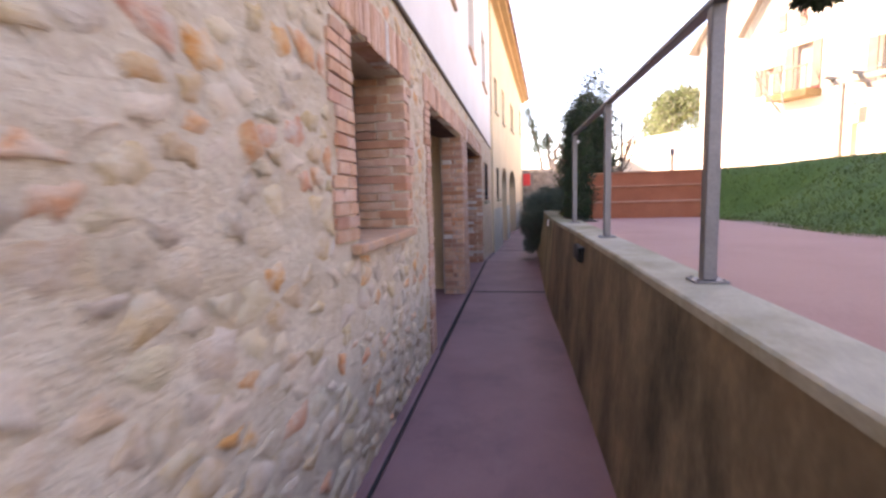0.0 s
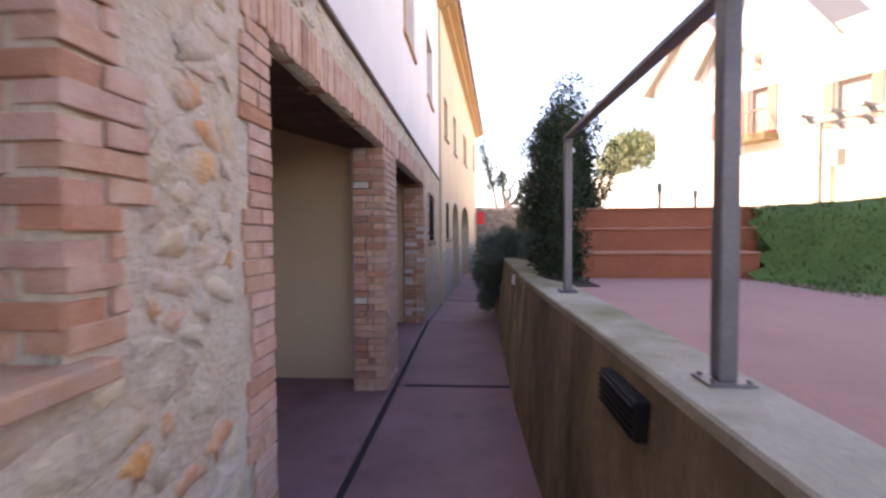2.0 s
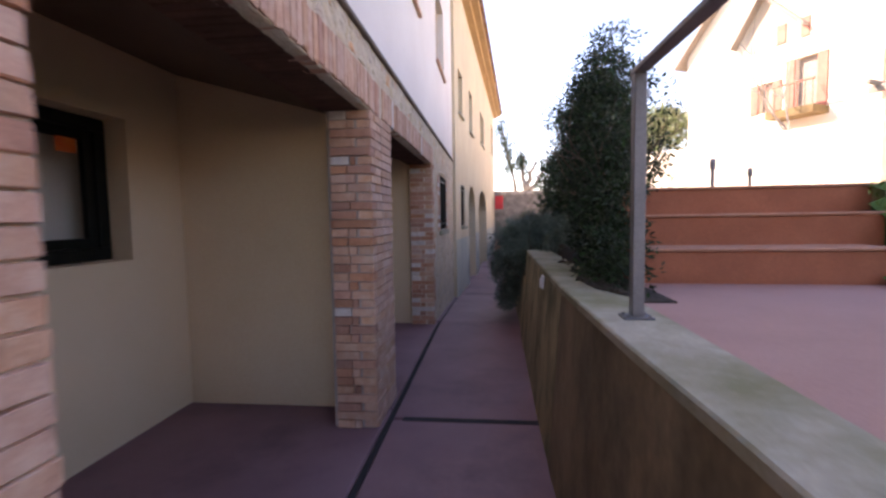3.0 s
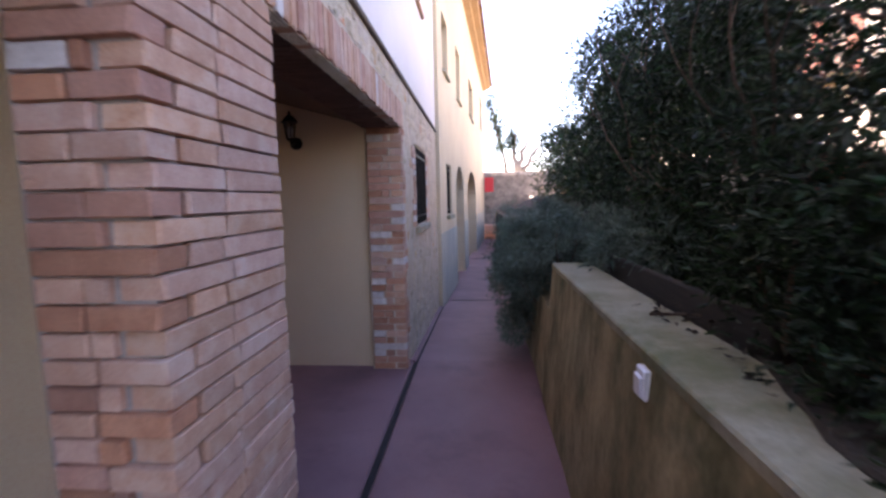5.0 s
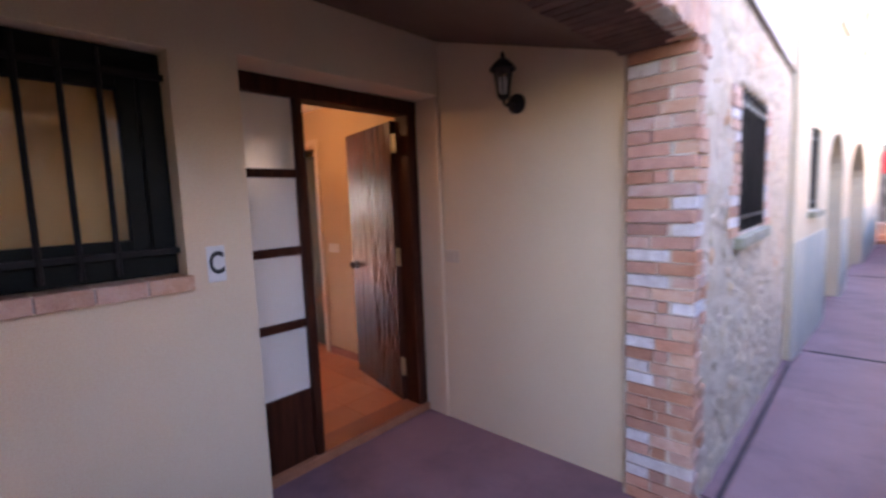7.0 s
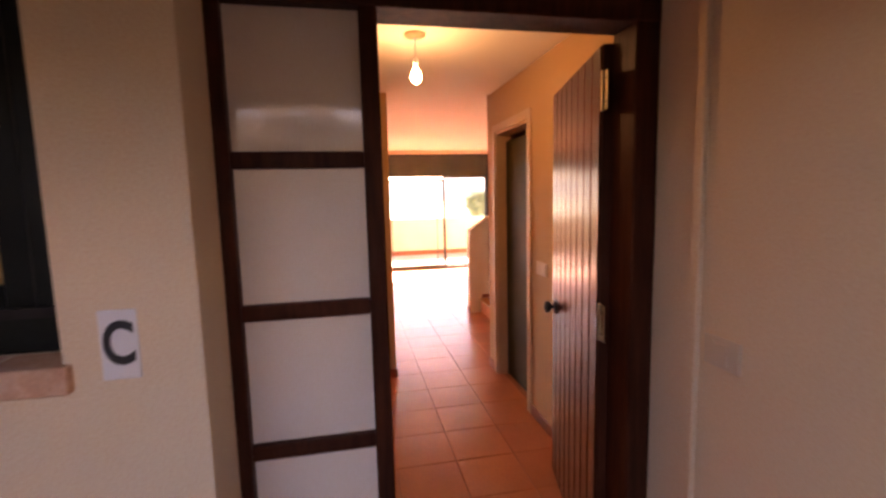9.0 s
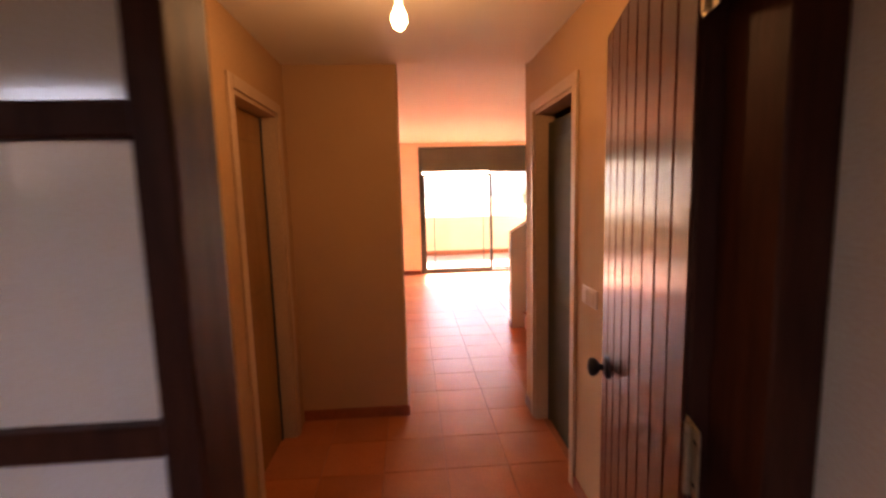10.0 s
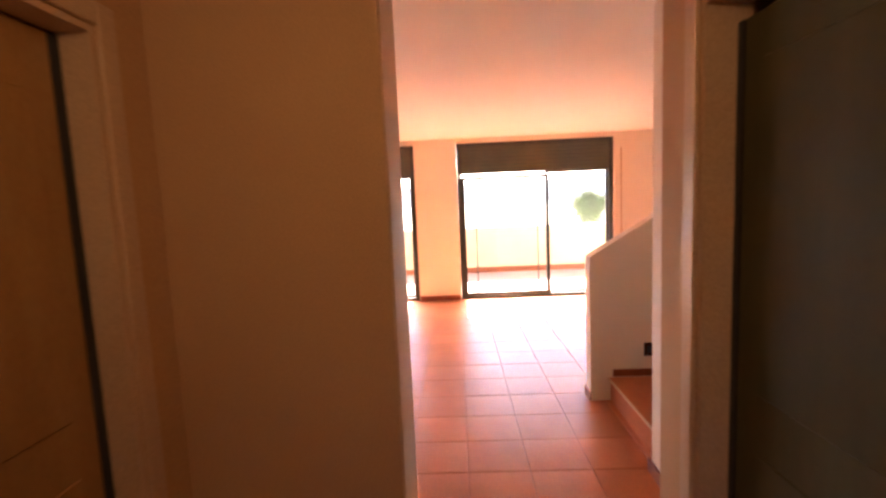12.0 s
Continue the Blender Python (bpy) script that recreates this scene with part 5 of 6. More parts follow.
lawn_tree = empty("lawn_tree", Matrix.Translation((4.3, 0.9, 1.45)), "spreading dark evergreen tree on the lawn, its leaves overhanging the terrace", "tree")
bm, r = bmesh.new(), random.Random(14)
branch_curve(bm, (0, 0, -0.1), (0.02, 0.02, 1), 2.2, 0.17, r, 3, 0.3, 3)
branch_curve(bm, (0, 0, 1.7), (-0.7, 0.9, 0.35), 2.2, 0.06, r, 2, 0.1, 3)
part("trunk", bm, BARK, lawn_tree)
crown = clump_set(r, [(-2.6, 2.2, -2.6, 1.7, 1.7, 5.2), (-2.2, 1.6, -1.6, 2.0, 1.9, 3.6)], 120, 0.42) + [(Vector((-2.22, 2.82, 1.06)), Vector((0.10, 0.10, 0.07))), (Vector((-2.05, 2.75, 1.2)), Vector((0.2, 0.2, 0.15))), (Vector((-1.9, 2.4, 1.5)), Vector((0.3, 0.3, 0.25)))] * 3
v, f = leaves(15000, clumps(crown, r), 0.09, 0.04, r, 0.1)
leaf_part("crown", v, f, LEAF, lawn_tree)

# bare tree and palm-like tree beyond the lane's end
def limb(bm, points, r0, r1):
    """A knobbly limb through a few points, thick to thin."""
    n = len(points) - 1
    for k, (p, q) in enumerate(zip(points, points[1:])):
        rod(p, q, r0 + (r1 - r0) * k / n, r0 + (r1 - r0) * (k + 1) / n, 8, bm)
        if k:
            bmesh.ops.create_icosphere(bm, subdivisions=1, radius=(r0 + (r1 - r0) * k / n) * 1.12, matrix=Matrix.Translation(p))


slim = empty("evergreen_tree", Matrix.Translation((1.74, 31.0, 0.0)), "slender leaning tree with drooping dark crown behind the garden wall", "tree")
bm, r = bmesh.new(), random.Random(5)
limb(bm, [(0, 0, 0), (-0.02, 0, 2.0), (-0.10, 0.05, 3.2), (-0.26, 0, 4.0), (-0.5, 0.05, 4.9), (-0.68, 0, 5.8), (-0.85, 0, 6.5)], 0.12, 0.03)
for z, x in ((3.9, -0.25), (4.4, -0.4), (5.0, -0.55), (5.6, -0.65)):
    branch_curve(bm, (x, 0, z), (r.uniform(-0.8, 0.6), r.uniform(-0.4, 0.4), 0.8), 0.5, 0.035, r, 1, 0.2, 2)
part("trunk", bm, BARK, slim)
tufts = [(Vector((-0.3 - 0.62 * t + r.gauss(0, 0.2), r.gauss(0, 0.2), 4.2 + 2.5 * t + r.gauss(0, 0.15))), Vector((0.17, 0.17, 0.28))) for t in [k / 21 for k in range(22)]]
tufts += [(Vector((0.05 + r.gauss(0, 0.1), r.gauss(0, 0.1), 4.5 + r.gauss(0, 0.25))), Vector((0.15, 0.15, 0.22))) for _ in range(5)]
v, f = leaves(2000, clumps(tufts, r), 0.17, 0.04, r, 0.35)
leaf_part("crown", v, f, LEAF, slim)

bare = empty("bare_tree", Matrix.Translation((2.42, 31.1, 0.0)), "pollarded bare tree with thick twisted limbs behind the garden wall", "tree")
bm, r = bmesh.new(), random.Random(8)
limb(bm, [(0, 0, 0), (0.03, 0, 1.6), (-0.02, 0, 2.6), (-0.16, 0, 3.3)], 0.30, 0.21)
limb(bm, [(-0.14, 0, 3.2), (-0.34, 0.05, 3.7), (-0.30, 0, 4.3), (-0.36, 0, 4.9)], 0.15, 0.05)
limb(bm, [(-0.12, 0, 3.2), (0.12, 0, 3.55), (0.08, 0.05, 3.95), (0.3, 0, 4.2), (0.42, 0, 4.55)], 0.15, 0.06)
limb(bm, [(0.0, 0, 2.9), (0.45, -0.05, 3.25), (0.62, 0, 3.75), (0.95, 0, 4.1), (1.15, 0, 4.35)], 0.13, 0.05)
limb(bm, [(0.5, 0, 3.4), (0.85, 0.1, 3.45), (1.15, 0, 3.7)], 0.08, 0.03)
for x, z in ((-0.36, 4.9), (0.42, 4.55), (1.15, 4.35), (1.15, 3.7), (-0.3, 4.3), (0.62, 3.8)):
    for _ in range(3):
        branch_curve(bm, (x, 0, z), (r.uniform(-0.7, 0.7), r.uniform(-0.3, 0.3), 0.8), 0.42, 0.022, r, 1, 0.3, 2)
part("trunk", bm, PALE_BARK, bare)
v, f = leaves(700, clumps([(Vector((-0.35 + r.gauss(0, 0.15), 0, 4.6 + r.gauss(0, 0.3))), Vector((0.18, 0.15, 0.2))) for _ in range(6)], r), 0.13, 0.05, r, 0.2)
leaf_part("crown", v, f, LEAF, bare)


def far_tree(m, size, seed, leaf, label, count=2600):
    r = random.Random(seed)
    ob = empty("garden_tree", m, label, "tree", "trees round the court")
    bm, tips = bmesh.new(), []
    branch_curve(bm, (0, 0, 0), (0, 0, 1), size * 0.38, size * 0.014, r, 3, 0.5, 3, tips)
    part("trunk", bm, PALE_BARK, ob)
    if count:
        v, f = leaves(count, clumps([(p, Vector((1, 1, 0.8)) * size * 0.11) for p in tips], r), size * 0.045, size * 0.02, r)
        leaf_part("crown", v, f, leaf, ob)
    return ob


far_tree(Matrix.Translation((10.4, 34, 1.4)), 6.4, 21, FAR_LEAF, "light green rounded tree behind the court wall", 5000)
far_tree(Matrix.Translation((12.5, 36, 1.4)), 6.4, 27, FAR_LEAF, "light green rounded tree behind the court wall", 5000)
far_tree(Matrix.Translation((10.2, 20.5, 1.5)), 6.5, 22, FAR_LEAF, "bare pale garden tree in front of the house", 0)
far_tree(Matrix.Translation((13.0, 16.4, 1.5)), 6.0, 23, FAR_LEAF, "bare pale garden tree in front of the house", 0)

# grass on the bank
r = random.Random(31)
verts, faces = [], []
for _ in range(70000):
    x, y = 2.36 + 4.3 * r.random() ** 1.5, r.uniform(-1.0, 9.5)
    if y > 6.05 and x < 2.49 + 0.35 * (y - 6.3) or y > 7.0 and x < 2.7:
        continue
    z = bank(x, y)
    a, h, w = r.uniform(0, 6.283), r.uniform(0.018, 0.038), r.uniform(0.003, 0.006)
    lean = Vector((r.gauss(0, 0.02), r.gauss(0, 0.02), h))
    s = Vector((math.cos(a), math.sin(a), 0)) * w
    i = len(verts)
    p = Vector((x, y, z - 0.004))
    verts += [p - s, p + s, p + lean]
    faces.append((i, i + 1, i + 2))
grass = leaf_part("grass", verts, faces, BLADE, None)
tagged(grass, "short dense green grass on the bank", "grass", kind="stuff")

# ---- house and court wall across the lawn ----
HD = Vector((0.4745, -0.880, 0))
HN = Vector((-0.880, -0.4745, 0))
structure(put_mesh("wall_court", wall_mesh((5.0, 23.3, 0), HD, HN, 9.2, 1.3, 3.6, 0.3), HOUSE_PAINT), "long sunlit pale wall of the court", "wall")
house = empty("house", Matrix.Translation((9.3, 26.0, 1.5)) @ Matrix.Rotation(math.atan2(HD.y, HD.x), 4, "Z"), "large sunlit cream house with red shutters and a balcony", "house")
openings = [(4.5, 5.2, 3.6, 5.5), (3.2, 3.7, 3.75, 4.9), (4.15, 4.6, 6.2, 6.9), (7.4, 8.4, 3.4, 5.0)]
part("wall", wall_mesh((0, 0, 0), (1, 0, 0), (0, -1, 0), 14, 0, 7.0, 0.4, openings), HOUSE_PAINT, house)
part("back_wall", box(0, 14, 0.6, 8, 0, 7.0), HOUSE_PAINT, house)
for x, peak in ((-0.1, 9.3), (2.6, 10.4)):
    g = part("gable", prism([(x, -0.02, 6.2), (x + 4.6, -0.02, 6.2), (x + 4.6, -0.02, 7.0), (x + 2.3, -0.02, peak), (x, -0.02, 7.0)], (0, 6, 0)), HOUSE_PAINT, house)
    for s in (-1, 1):
        part("verge", prism([(x + 2.3 + s * 2.7, -0.4, 6.5), (x + 2.3, -0.4, peak + 0.1), (x + 2.3, -0.4, peak + 0.22), (x + 2.3 + s * 2.7, -0.4, 6.62)], (0, 6.6, 0)), PALE_BARK, g, "dark tiled verge")
for a, b, c, d in openings:
    w = part("window", box(a, b, 0.2, 0.26, c, d), PALE_BARK, house)
    part("shutter", box(a - 0.34, a - 0.02, -0.06, -0.005, c, d, 0.01), SHUTTER_RED, w)
    part("shutter", box(b + 0.02, b + 0.34, -0.06, -0.005, c, d, 0.01), SHUTTER_RED, w)
balcony = part("balcony", box(4.0, 5.6, -0.9, 0, 3.3, 3.56), surface("brown_balcony_wood", (0.13, 0.085, 0.03), (0.20, 0.13, 0.05), 4, 60, 0.8, 0.2), house, "brown wooden balcony")
for k in range(7):
    part("baluster", box(4.04 + 0.25 * k, 4.07 + 0.25 * k, -0.88, -0.85, 3.56, 4.4), SHUTTER_RED, balcony)
part("top_rail", box(4.0, 5.6, -0.9, -0.83, 4.4, 4.46), SHUTTER_RED, balcony)
pergola = empty("pergola", Matrix.Translation((8.5, 14.3, 1.5)) @ Matrix.Rotation(math.atan2(HD.y, HD.x), 4, "Z"), "dark timber pergola against an ochre wall", "pergola")
for x in (0.0, 2.2, 4.4):
    part("post", box(x, x + 0.12, 0, 0.12, 0, 2.4, 0.01), PALE_BARK, pergola)
for y in (0.0, 1.4):
    part("beam", box(-0.3, 5.0, y, y + 0.10, 2.4, 2.55, 0.01), PALE_BARK, pergola)
for k in range(9):
    part("rafter", box(-0.2 + 0.6 * k, -0.12 + 0.6 * k, -0.3, 1.8, 2.55, 2.65, 0.01), PALE_BARK, pergola)
structure(put_mesh("wall_ochre_gate", wall_mesh((8.75, 14.9, 0), HD, HN, 6, 1.3, 3.3, 0.25, [(0.5, 1.2, 1.0, 2.9)]), YELLOW_PLASTER), "ochre garden wall with a gateway", "wall")
for x, y in ((3.17, 10.0), (4.37, 11.4)):
    b = empty("bollard_light", Matrix.Translation((x, y, COURT)), "slim grey bollard light on the upper court", "bollard light", "bollards of the court")
    part("post", rod((0, 0, 0), (0, 0, 0.40), 0.024), IRON, b)
    part("head", lathe([(0.032, 0.40), (0.038, 0.42), (0.038, 0.52), (0.022, 0.54)]), IRON, b, smooth=True)

# ---- things: hall and living room ----
def inner_door(name, m, width, leaf_mat, label, hinge_gap=0.0, recess=0.06, start_gap=0.0, top=1.975):
    """A panelled inner door in its casing. x runs along the wall, -y faces the hall."""
    ob = structure(empty(name, m, label, "door"))
    bm = box(-0.06, 0.0, -0.014, 0.0, 0, 2.06, 0.003)
    box(width, width + 0.06, -0.014, 0.0, 0, 2.06, 0.003, bm)
    box(0.0, width, -0.014, 0.0, 2.0, 2.06, 0.003, bm)
    part("door_casing", bm, CASING, ob)
    bm = box(0.001, 0.02, 0.0, 0.12, 0, 1.999)
    box(width - 0.02, width - 0.001, 0.0, 0.12, 0, 1.999, 0, bm)
    box(0.02, width - 0.02, 0.0, 0.12, 1.98, 1.999, 0, bm)
    part("door_jamb", bm, CASING, ob)
    leaf = part("leaf", box(0.024 + start_gap, width - 0.024 - hinge_gap, recess, recess + 0.035, 0.008, top, 0.003), leaf_mat, ob)
    # Black strips stand in for the shadow in the gap beside the leaf.
    if hinge_gap:
        part("gap_shade", box(width - 0.026 - hinge_gap, width - 0.0205, recess - 0.004, recess + 0.03, 0.0, top), INK, ob, "black shadow gap strip")
    if start_gap:
        part("gap_shade", box(0.0205, 0.026 + start_gap, recess - 0.004, recess + 0.03, 0.0, top), INK, ob, "black shadow gap strip")
    for z0, z1 in ((0.18, 0.85), (1.0, 1.82)):
        bm = box(0.12, width - 0.12, recess - 0.006, recess + 0.002, z0, z1, 0.004)
        part("raised_panel", bm, leaf_mat, leaf)
    return ob, leaf


_, ld_leaf = inner_door("door_2", Matrix.Translation((-3.82, HY0, 0)) @ Matrix.Rotation(math.pi, 4, "Z"), 0.68, SHADED_DOOR, "closed cream panelled hall door, darkened for the shade of its recess", 0.022, 0.085)
part("knob", lathe([(0.010, 0), (0.012, 0.03), (0.026, 0.045), (0.022, 0.062), (0.008, 0.068)], Matrix.Translation((0.065, 0.085, 1.16)) @ Matrix.Rotation(radians(90), 4, "X"), 14), BLACK_IRON, ld_leaf, "dark door knob", True)
inner_door("door_3", Matrix.Translation((-4.55, HY1, 0)), 0.69, GREEN_DOOR, "grey-green panelled door in the hall", 0.0, 0.085, 0.018, 1.93)


def radiator(m):
    ob = empty("radiator", m, "white enamelled panel radiator on the hall wall", "radiator")
    n = 11
    for k in range(n):
        x = k * 0.055
        part("column", box(x + 0.004, x + 0.051, 0.03, 0.105, 0.0, 0.56, 0.012, segments=2), RADIATOR, ob)
    part("top_grille", box(0, n * 0.055, 0.035, 0.10, 0.561, 0.572, 0.003), RADIATOR, ob)
    part("valve", lathe([(0.018, 0), (0.02, 0.03), (0.016, 0.05)], Matrix.Translation((n * 0.055 + 0.03, 0.07, 0.05)), 12), PLASTIC, ob)
    part("pipe", rod((n * 0.055 + 0.03, 0.07, -0.1), (n * 0.055 + 0.03, 0.07, 0.06), 0.008), RADIATOR, ob)
    return ob


radiator(Matrix.Translation((-3.36, HY0, 0.10)))

pendant = empty("pendant_bulb", Matrix.Translation((-3.37, 9.0, HZ)), "bare lit bulb hanging on a short cord from the hall ceiling", "lamp")
part("ceiling_rose", lathe([(0.055, 0.0), (0.052, -0.012), (0.03, -0.022)][::-1]), CASING, pendant, smooth=True)
part("cord", rod((0, 0, -0.02), (0, 0, -0.12), 0.003, sides=6), GREY_PLASTIC, pendant)
part("socket", lathe([(0.014, -0.165), (0.016, -0.13), (0.010, -0.118)]), GREY_PLASTIC, pendant, smooth=True)
bulb = part("bulb", lathe([(0.004, -0.245), (0.018, -0.238), (0.028, -0.218), (0.026, -0.195), (0.013, -0.166)]), BULB, pendant, "glowing clear bulb", True)
bulb.visible_shadow = False


def sliding_door(name, y0, y1, mullion):
    """Wide glazed door: outer frame, roller shutter box, two sliding leaves."""
    x, h, top = FLOOR_X - 0.10, 2.365, 1.91
    ob = structure(empty(name, Matrix.Translation((0, 0, 0)), "wide dark aluminium sliding glass door to the balcony", "glass door"))
    bm = box(x - 0.06, x + 0.06, y0 + 0.003, y0 + 0.06, 0, h - 0.003, 0.003)
    box(x - 0.06, x + 0.06, y1 - 0.06, y1 - 0.003, 0, h - 0.003, 0.003, bm)
    box(x - 0.06, x + 0.06, y0 + 0.06, y1 - 0.06, h - 0.04, h - 0.003, 0.003, bm)
    box(x - 0.06, x + 0.06, y0 + 0.06, y1 - 0.06, 0.0, 0.045, 0.003, bm)
    part("window_frame", bm, ALU, ob)
    shutter = part("shutter_box", box(x - 0.05, x + 0.045, y0 + 0.06, y1 - 0.06, top, h - 0.04, 0.003), ALU, ob)
    for k in range(7):
        part("slat", box(x + 0.046, x + 0.05, y0 + 0.065, y1 - 0.065, top + 0.01 + k * 0.056, top + 0.06 + k * 0.056, 0.001), SHUTTER, shutter)
    for k, (a, b, dx, lo) in enumerate(((y0 + 0.06, mullion + 0.025, 0.02, 1.86), (mullion - 0.02, y1 - 0.06, -0.03, 1.91))):
        f = 0.045 if k == 0 else 0.03
        bm = box(x + dx - 0.018, x + dx + 0.018, a, a + f, 0.045, lo, 0.003)
        box(x + dx - 0.018, x + dx + 0.018, b - f, b, 0.045, lo, 0.003, bm)
        box(x + dx - 0.018, x + dx + 0.018, a + f, b - f, 0.045, 0.045 + f, 0.003, bm)
        box(x + dx - 0.018, x + dx + 0.018, a + f, b - f, lo - f, lo, 0.003, bm)
        sash = part("sash", bm, ALU, ob)
        pane = part("pane", box(x + dx - 0.004, x + dx + 0.004, a + f, b - f, 0.045 + f, lo - f), GLASS, sash)
        pane.visible_shadow = False
    for y in (y0 + 0.27, mullion - 0.14):
        part("screen_stile", box(x - 0.058, x - 0.05, y - 0.008, y + 0.008, 0.05, 1.74), ALU, ob, "thin dark stile of the sliding screen")
    return ob


sliding_door("window_5", DOOR_Y0, DOOR_Y1, 10.54)
sliding_door("window_6", 6.15, 8.55, 7.25)
strap = empty("shutter_strap", Matrix.Translation((LIVE[0], 11.62, 0)), "pale roller shutter strap with its winder on the wall", "shutter strap")
part("strap", box(0.004, 0.008, -0.009, 0.009, 1.0, 2.2), CASING, strap)
part("winder", box(0.0, 0.022, -0.022, 0.022, 0.86, 1.02, 0.004), PLASTIC, strap)
socket = empty("wall_socket", Matrix.Translation((-6.585, 10.52, 0.38)), "small dark socket on the stair wall", "socket")
part("plate", box(0.0, 0.01, -0.035, 0.035, -0.05, 0.05, 0.003), DARK_WOOD, socket)
part("insert", box(0.009, 0.013, -0.018, 0.018, -0.025, 0.025, 0.002), INK, socket)

far_tree(Matrix.Translation((-66, 27.5, -7.0)), 8.5, 41, FAR_LEAF, "round green tree in the field below the balcony", 5000)
far_tree(Matrix.Translation((-72, 31, -7.0)), 8, 43, FAR_LEAF, "round green tree in the field below the balcony", 4000)

# ---- pieces of floors and walls ----
# stones of the lane's wall
rng = random.Random(77)
avoid = [(W0[0] - 0.27, W0[1] + 0.20, 1.02, 2.32), (N1[0] - 0.26, N1[1], -1, 2.30)]
cells = rubble(rng, -1.6, N1[0], LANE_Z - 0.02, 2.49, avoid, 0.088, 0.26)
cells.sort(key=lambda c: abs(c[0] - 2.1))
far_cells = cells[300:] + rubble(rng, N2[1] + 0.12, 12.8, lane_height(12.8), 2.49, [(W1[0] - 0.20, W1[1] + 0.20, 1.08, 2.05), (N2[1], N2[1] + 0.16, -1, 2.1)], 0.095, 0.3)
far_cells += rubble(rng, N1[0] - 0.2, N2[1] + 0.12, 2.31, 2.49, [], 0.075, 0.15)


def tone(y):
    """Warm stones near the lane's start, paler ones further on."""
    k = rng.random()
    warm = 1.0 if y < 5 else 0.2
    return 2 if k < 0.22 * warm else 1 if k < 0.56 * warm else 3 if k < 0.56 * warm + 0.12 else 0


for y, z, outline in cells[:300]:
    verts, faces = stone_faces(rng, outline)
    me = bpy.data.meshes.new("stone")
    me.from_pydata(verts, [], faces)
    me.polygons.foreach_set("use_smooth", [True] * len(faces))
    me.materials.append(STONE[tone(y)])
    ob = new("stone", me)
    ob.parent = facade
    ob.matrix_basis = Matrix.Translation((FX + 0.004, y, z))
picked = [[] for _ in STONE_JOINED]
for c in far_cells:
    picked[tone(c[0])].append(c)
for mat_of, group_of in zip(STONE_JOINED, picked):
    all_verts, all_faces = [], []
    for y, z, outline in group_of:
        verts, faces = stone_faces(rng, outline, 1.0 if y < 5 else 0.35)
        i = len(all_verts)
        all_verts += [(FX + 0.004 + a, y + b, z + c) for a, b, c in verts]
        all_faces += [tuple(i + q for q in f) for f in faces]
    more = leaf_part("stones", all_verts, all_faces, mat_of, facade)
    more.data.polygons.foreach_set("use_smooth", [True] * len(all_faces))

# bricks
brick_face_y(pillar_1, FX - 0.27, FX, N1[1], LANE_Z, 2.07, 0.5, 0.025, 5)
brick_face_x(pillar_1, N1[1], N2[0], FX, LANE_Z, 2.07, 0.03, 0.0, 6)
brick_face_y(pillar_2, FX - 0.29, FX, N2[1], LANE_Z, 2.07, 0.5, 0.12, 7)
quoin(pillar_2, N2[1], 1, LANE_Z, 2.07, FX, 0.12, 0.18, 0.2, 0.1, 8, 0.102)
quoin(surround_0, W0[0], -1, 1.10, 2.08, FX, 0.27, 0.22, 0.08, 0.0, 9)
quoin(surround_0, W0[1], 1, 1.10, 2.08, FX, 0.15, 0.23, 0.08, 0.0, 10, 0.102)
brick_face_y(surround_0, FX - 0.335, FX, W0[1], 1.09, 2.08, 0.14, 0.0, 11, 0.5)
soldiers(surround_0, W0[0] - 0.22, W0[1] + 0.22, FX, 2.08, 2.31, 12)
quoin(lintel_1, N1[0], -1, LANE_Z, 2.07, FX, 0.22, 0.17, 0.06, 0.0, 13)
soldiers(lintel_1, N1[0] - 0.20, N1[1] + 0.25, FX, 2.075, 2.29, 14)
soldiers(lintel_2, N2[0] - 0.25, N2[1] + 0.15, FX, 2.075, 2.29, 15)
quoin(surround_1, W1[0], -1, 1.17, 2.03, FX, 0.22, 0.10, 0.1, 0.3, 16)
quoin(surround_1, W1[1], 1, 1.17, 2.03, FX, 0.22, 0.10, 0.1, 0.3, 17)
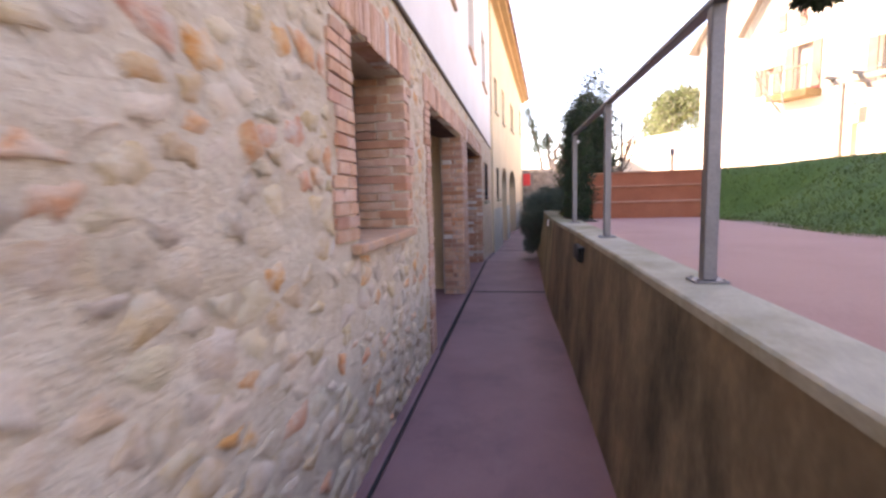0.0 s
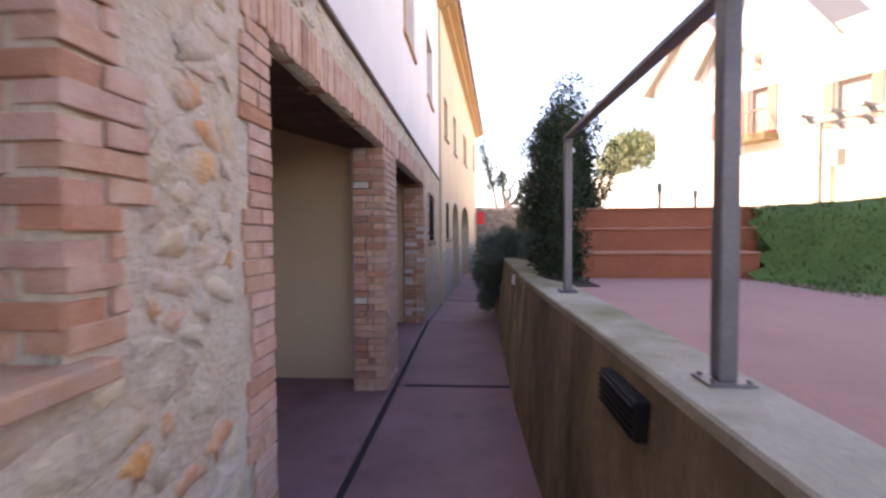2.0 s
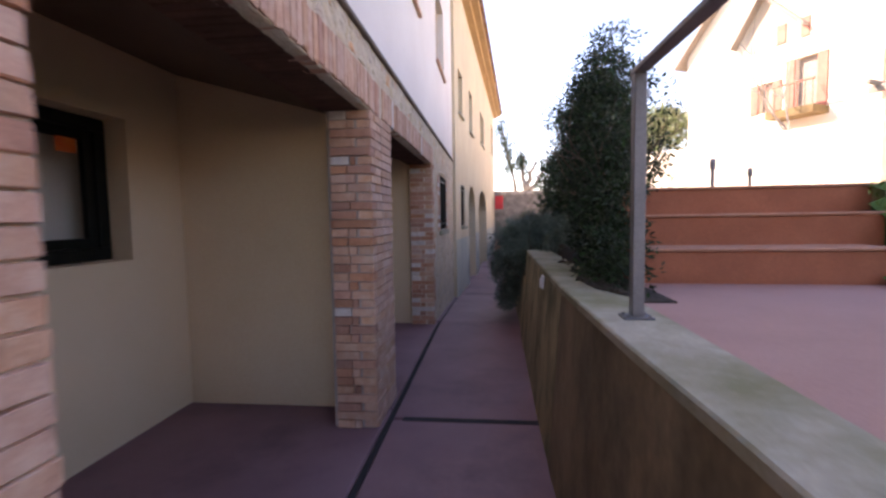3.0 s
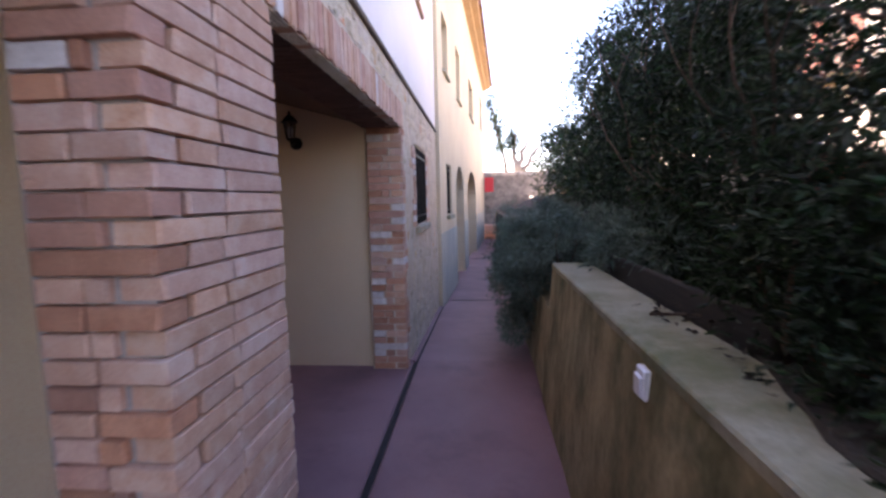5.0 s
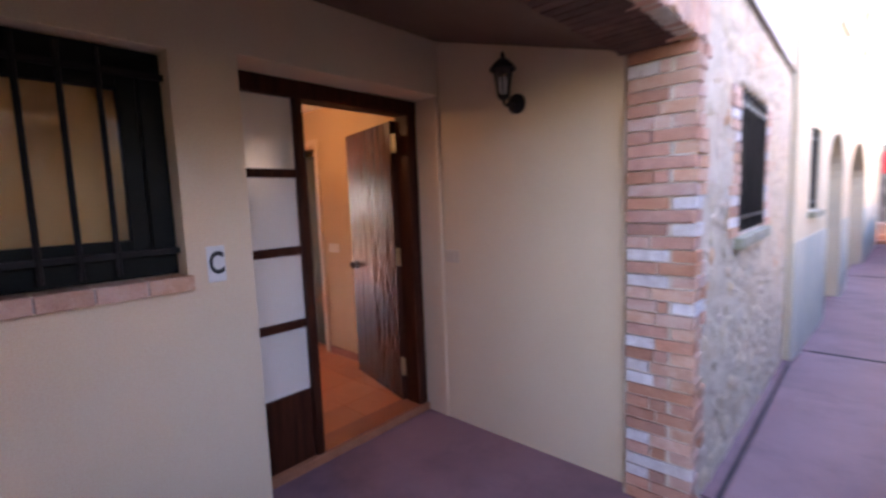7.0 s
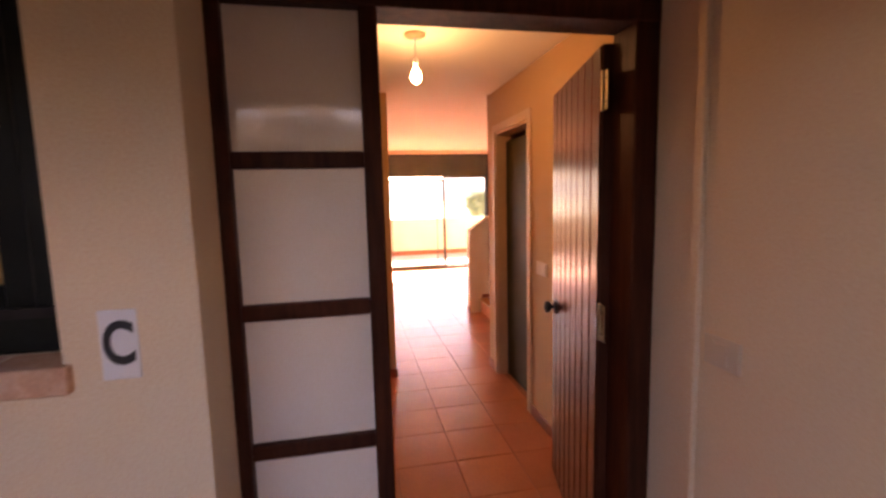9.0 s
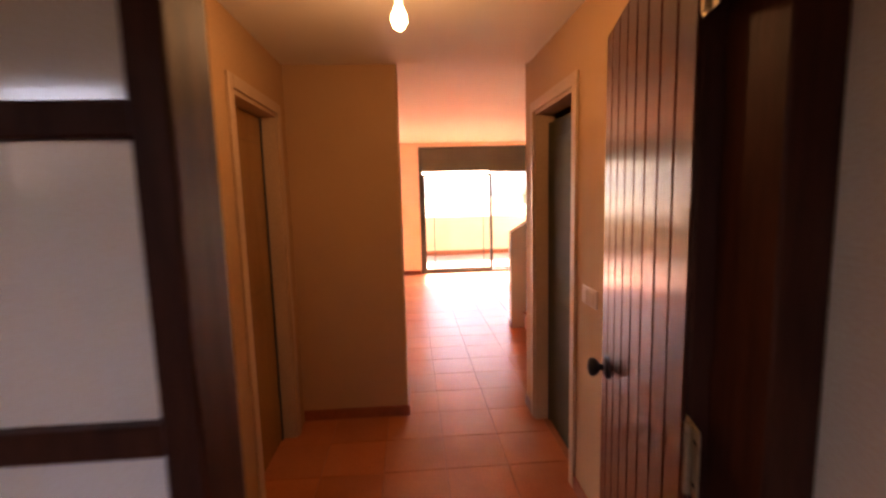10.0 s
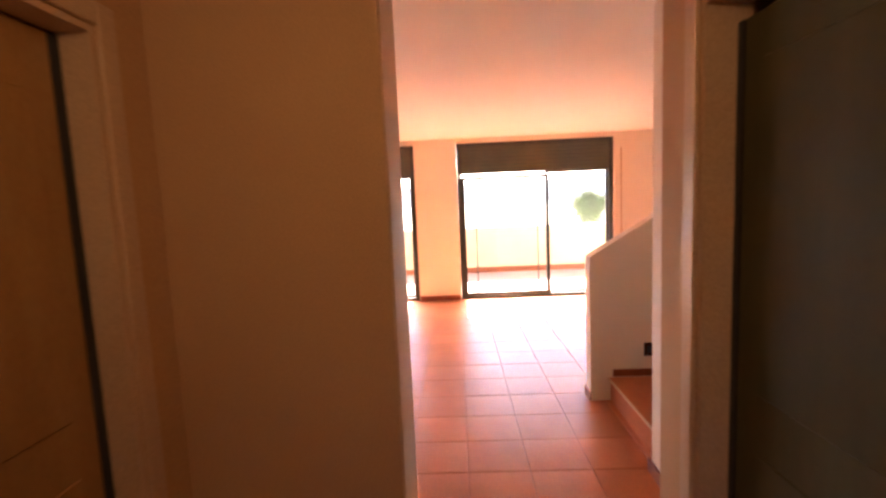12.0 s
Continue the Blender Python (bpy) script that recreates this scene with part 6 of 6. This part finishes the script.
# soffit bricks under the lintels, their shade put into a near-black colour
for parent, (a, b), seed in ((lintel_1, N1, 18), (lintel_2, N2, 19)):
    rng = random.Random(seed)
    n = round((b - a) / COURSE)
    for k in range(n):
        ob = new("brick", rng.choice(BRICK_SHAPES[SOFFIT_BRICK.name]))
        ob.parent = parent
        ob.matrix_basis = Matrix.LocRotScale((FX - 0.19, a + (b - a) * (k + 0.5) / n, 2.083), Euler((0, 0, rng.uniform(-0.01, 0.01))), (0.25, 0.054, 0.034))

# floor tiles: 0.40 m squares along the hall, 0.35 m apart across the walk
floor = bpy.data.objects["floor"]
tile_bm = bmesh.new()
TW, TL = 0.345, 0.335
bmesh.ops.create_cube(tile_bm, size=1.0)
bmesh.ops.transform(tile_bm, verts=tile_bm.verts, matrix=Matrix.Diagonal((TL - 0.003, TW - 0.003, 0.016, 1)))
bmesh.ops.bevel(tile_bm, geom=[e for e in tile_bm.edges if all(v.co.z > 0 for v in e.verts)], offset=0.002, segments=1, affect="EDGES")
tile_me = bpy.data.meshes.new("tile")
tile_bm.to_mesh(tile_me)
tile_bm.free()
tile_me.materials.append(FLOOR_TILE)
rng = random.Random(55)
tv, tf, count = [], [], 0
for i in range(24):
    x = -2.5375 - i * TL
    if x - TL / 2 < LIVE[0]:
        break
    for k in range(-13, 12):
        y = 9.34 + k * TW 
        if x > HX1 and not (HY0 - 0.2 < y < HY1 + 0.2):
            continue
        if not LIVE[1] < y < LIVE[2]:
            continue
        tilt = Euler((rng.uniform(-0.0016, 0.0016), rng.uniform(-0.0016, 0.0016), rng.uniform(-0.003, 0.003)))
        m = Matrix.LocRotScale((x, y, -0.008 + rng.uniform(-0.0006, 0.0006)), tilt, None)
        if 8.2 < y < 10.4 and count < 300:
            t = new("tile", tile_me)
            t.parent = floor
            t.matrix_basis = m
            count += 1
        else:
            i0 = len(tv)
            tv += [m @ v.co for v in tile_me.vertices]
            tf += [tuple(i0 + q for q in f.vertices) for f in tile_me.polygons]
leaf_part("tiles", tv, tf, FLOOR_TILE, floor)
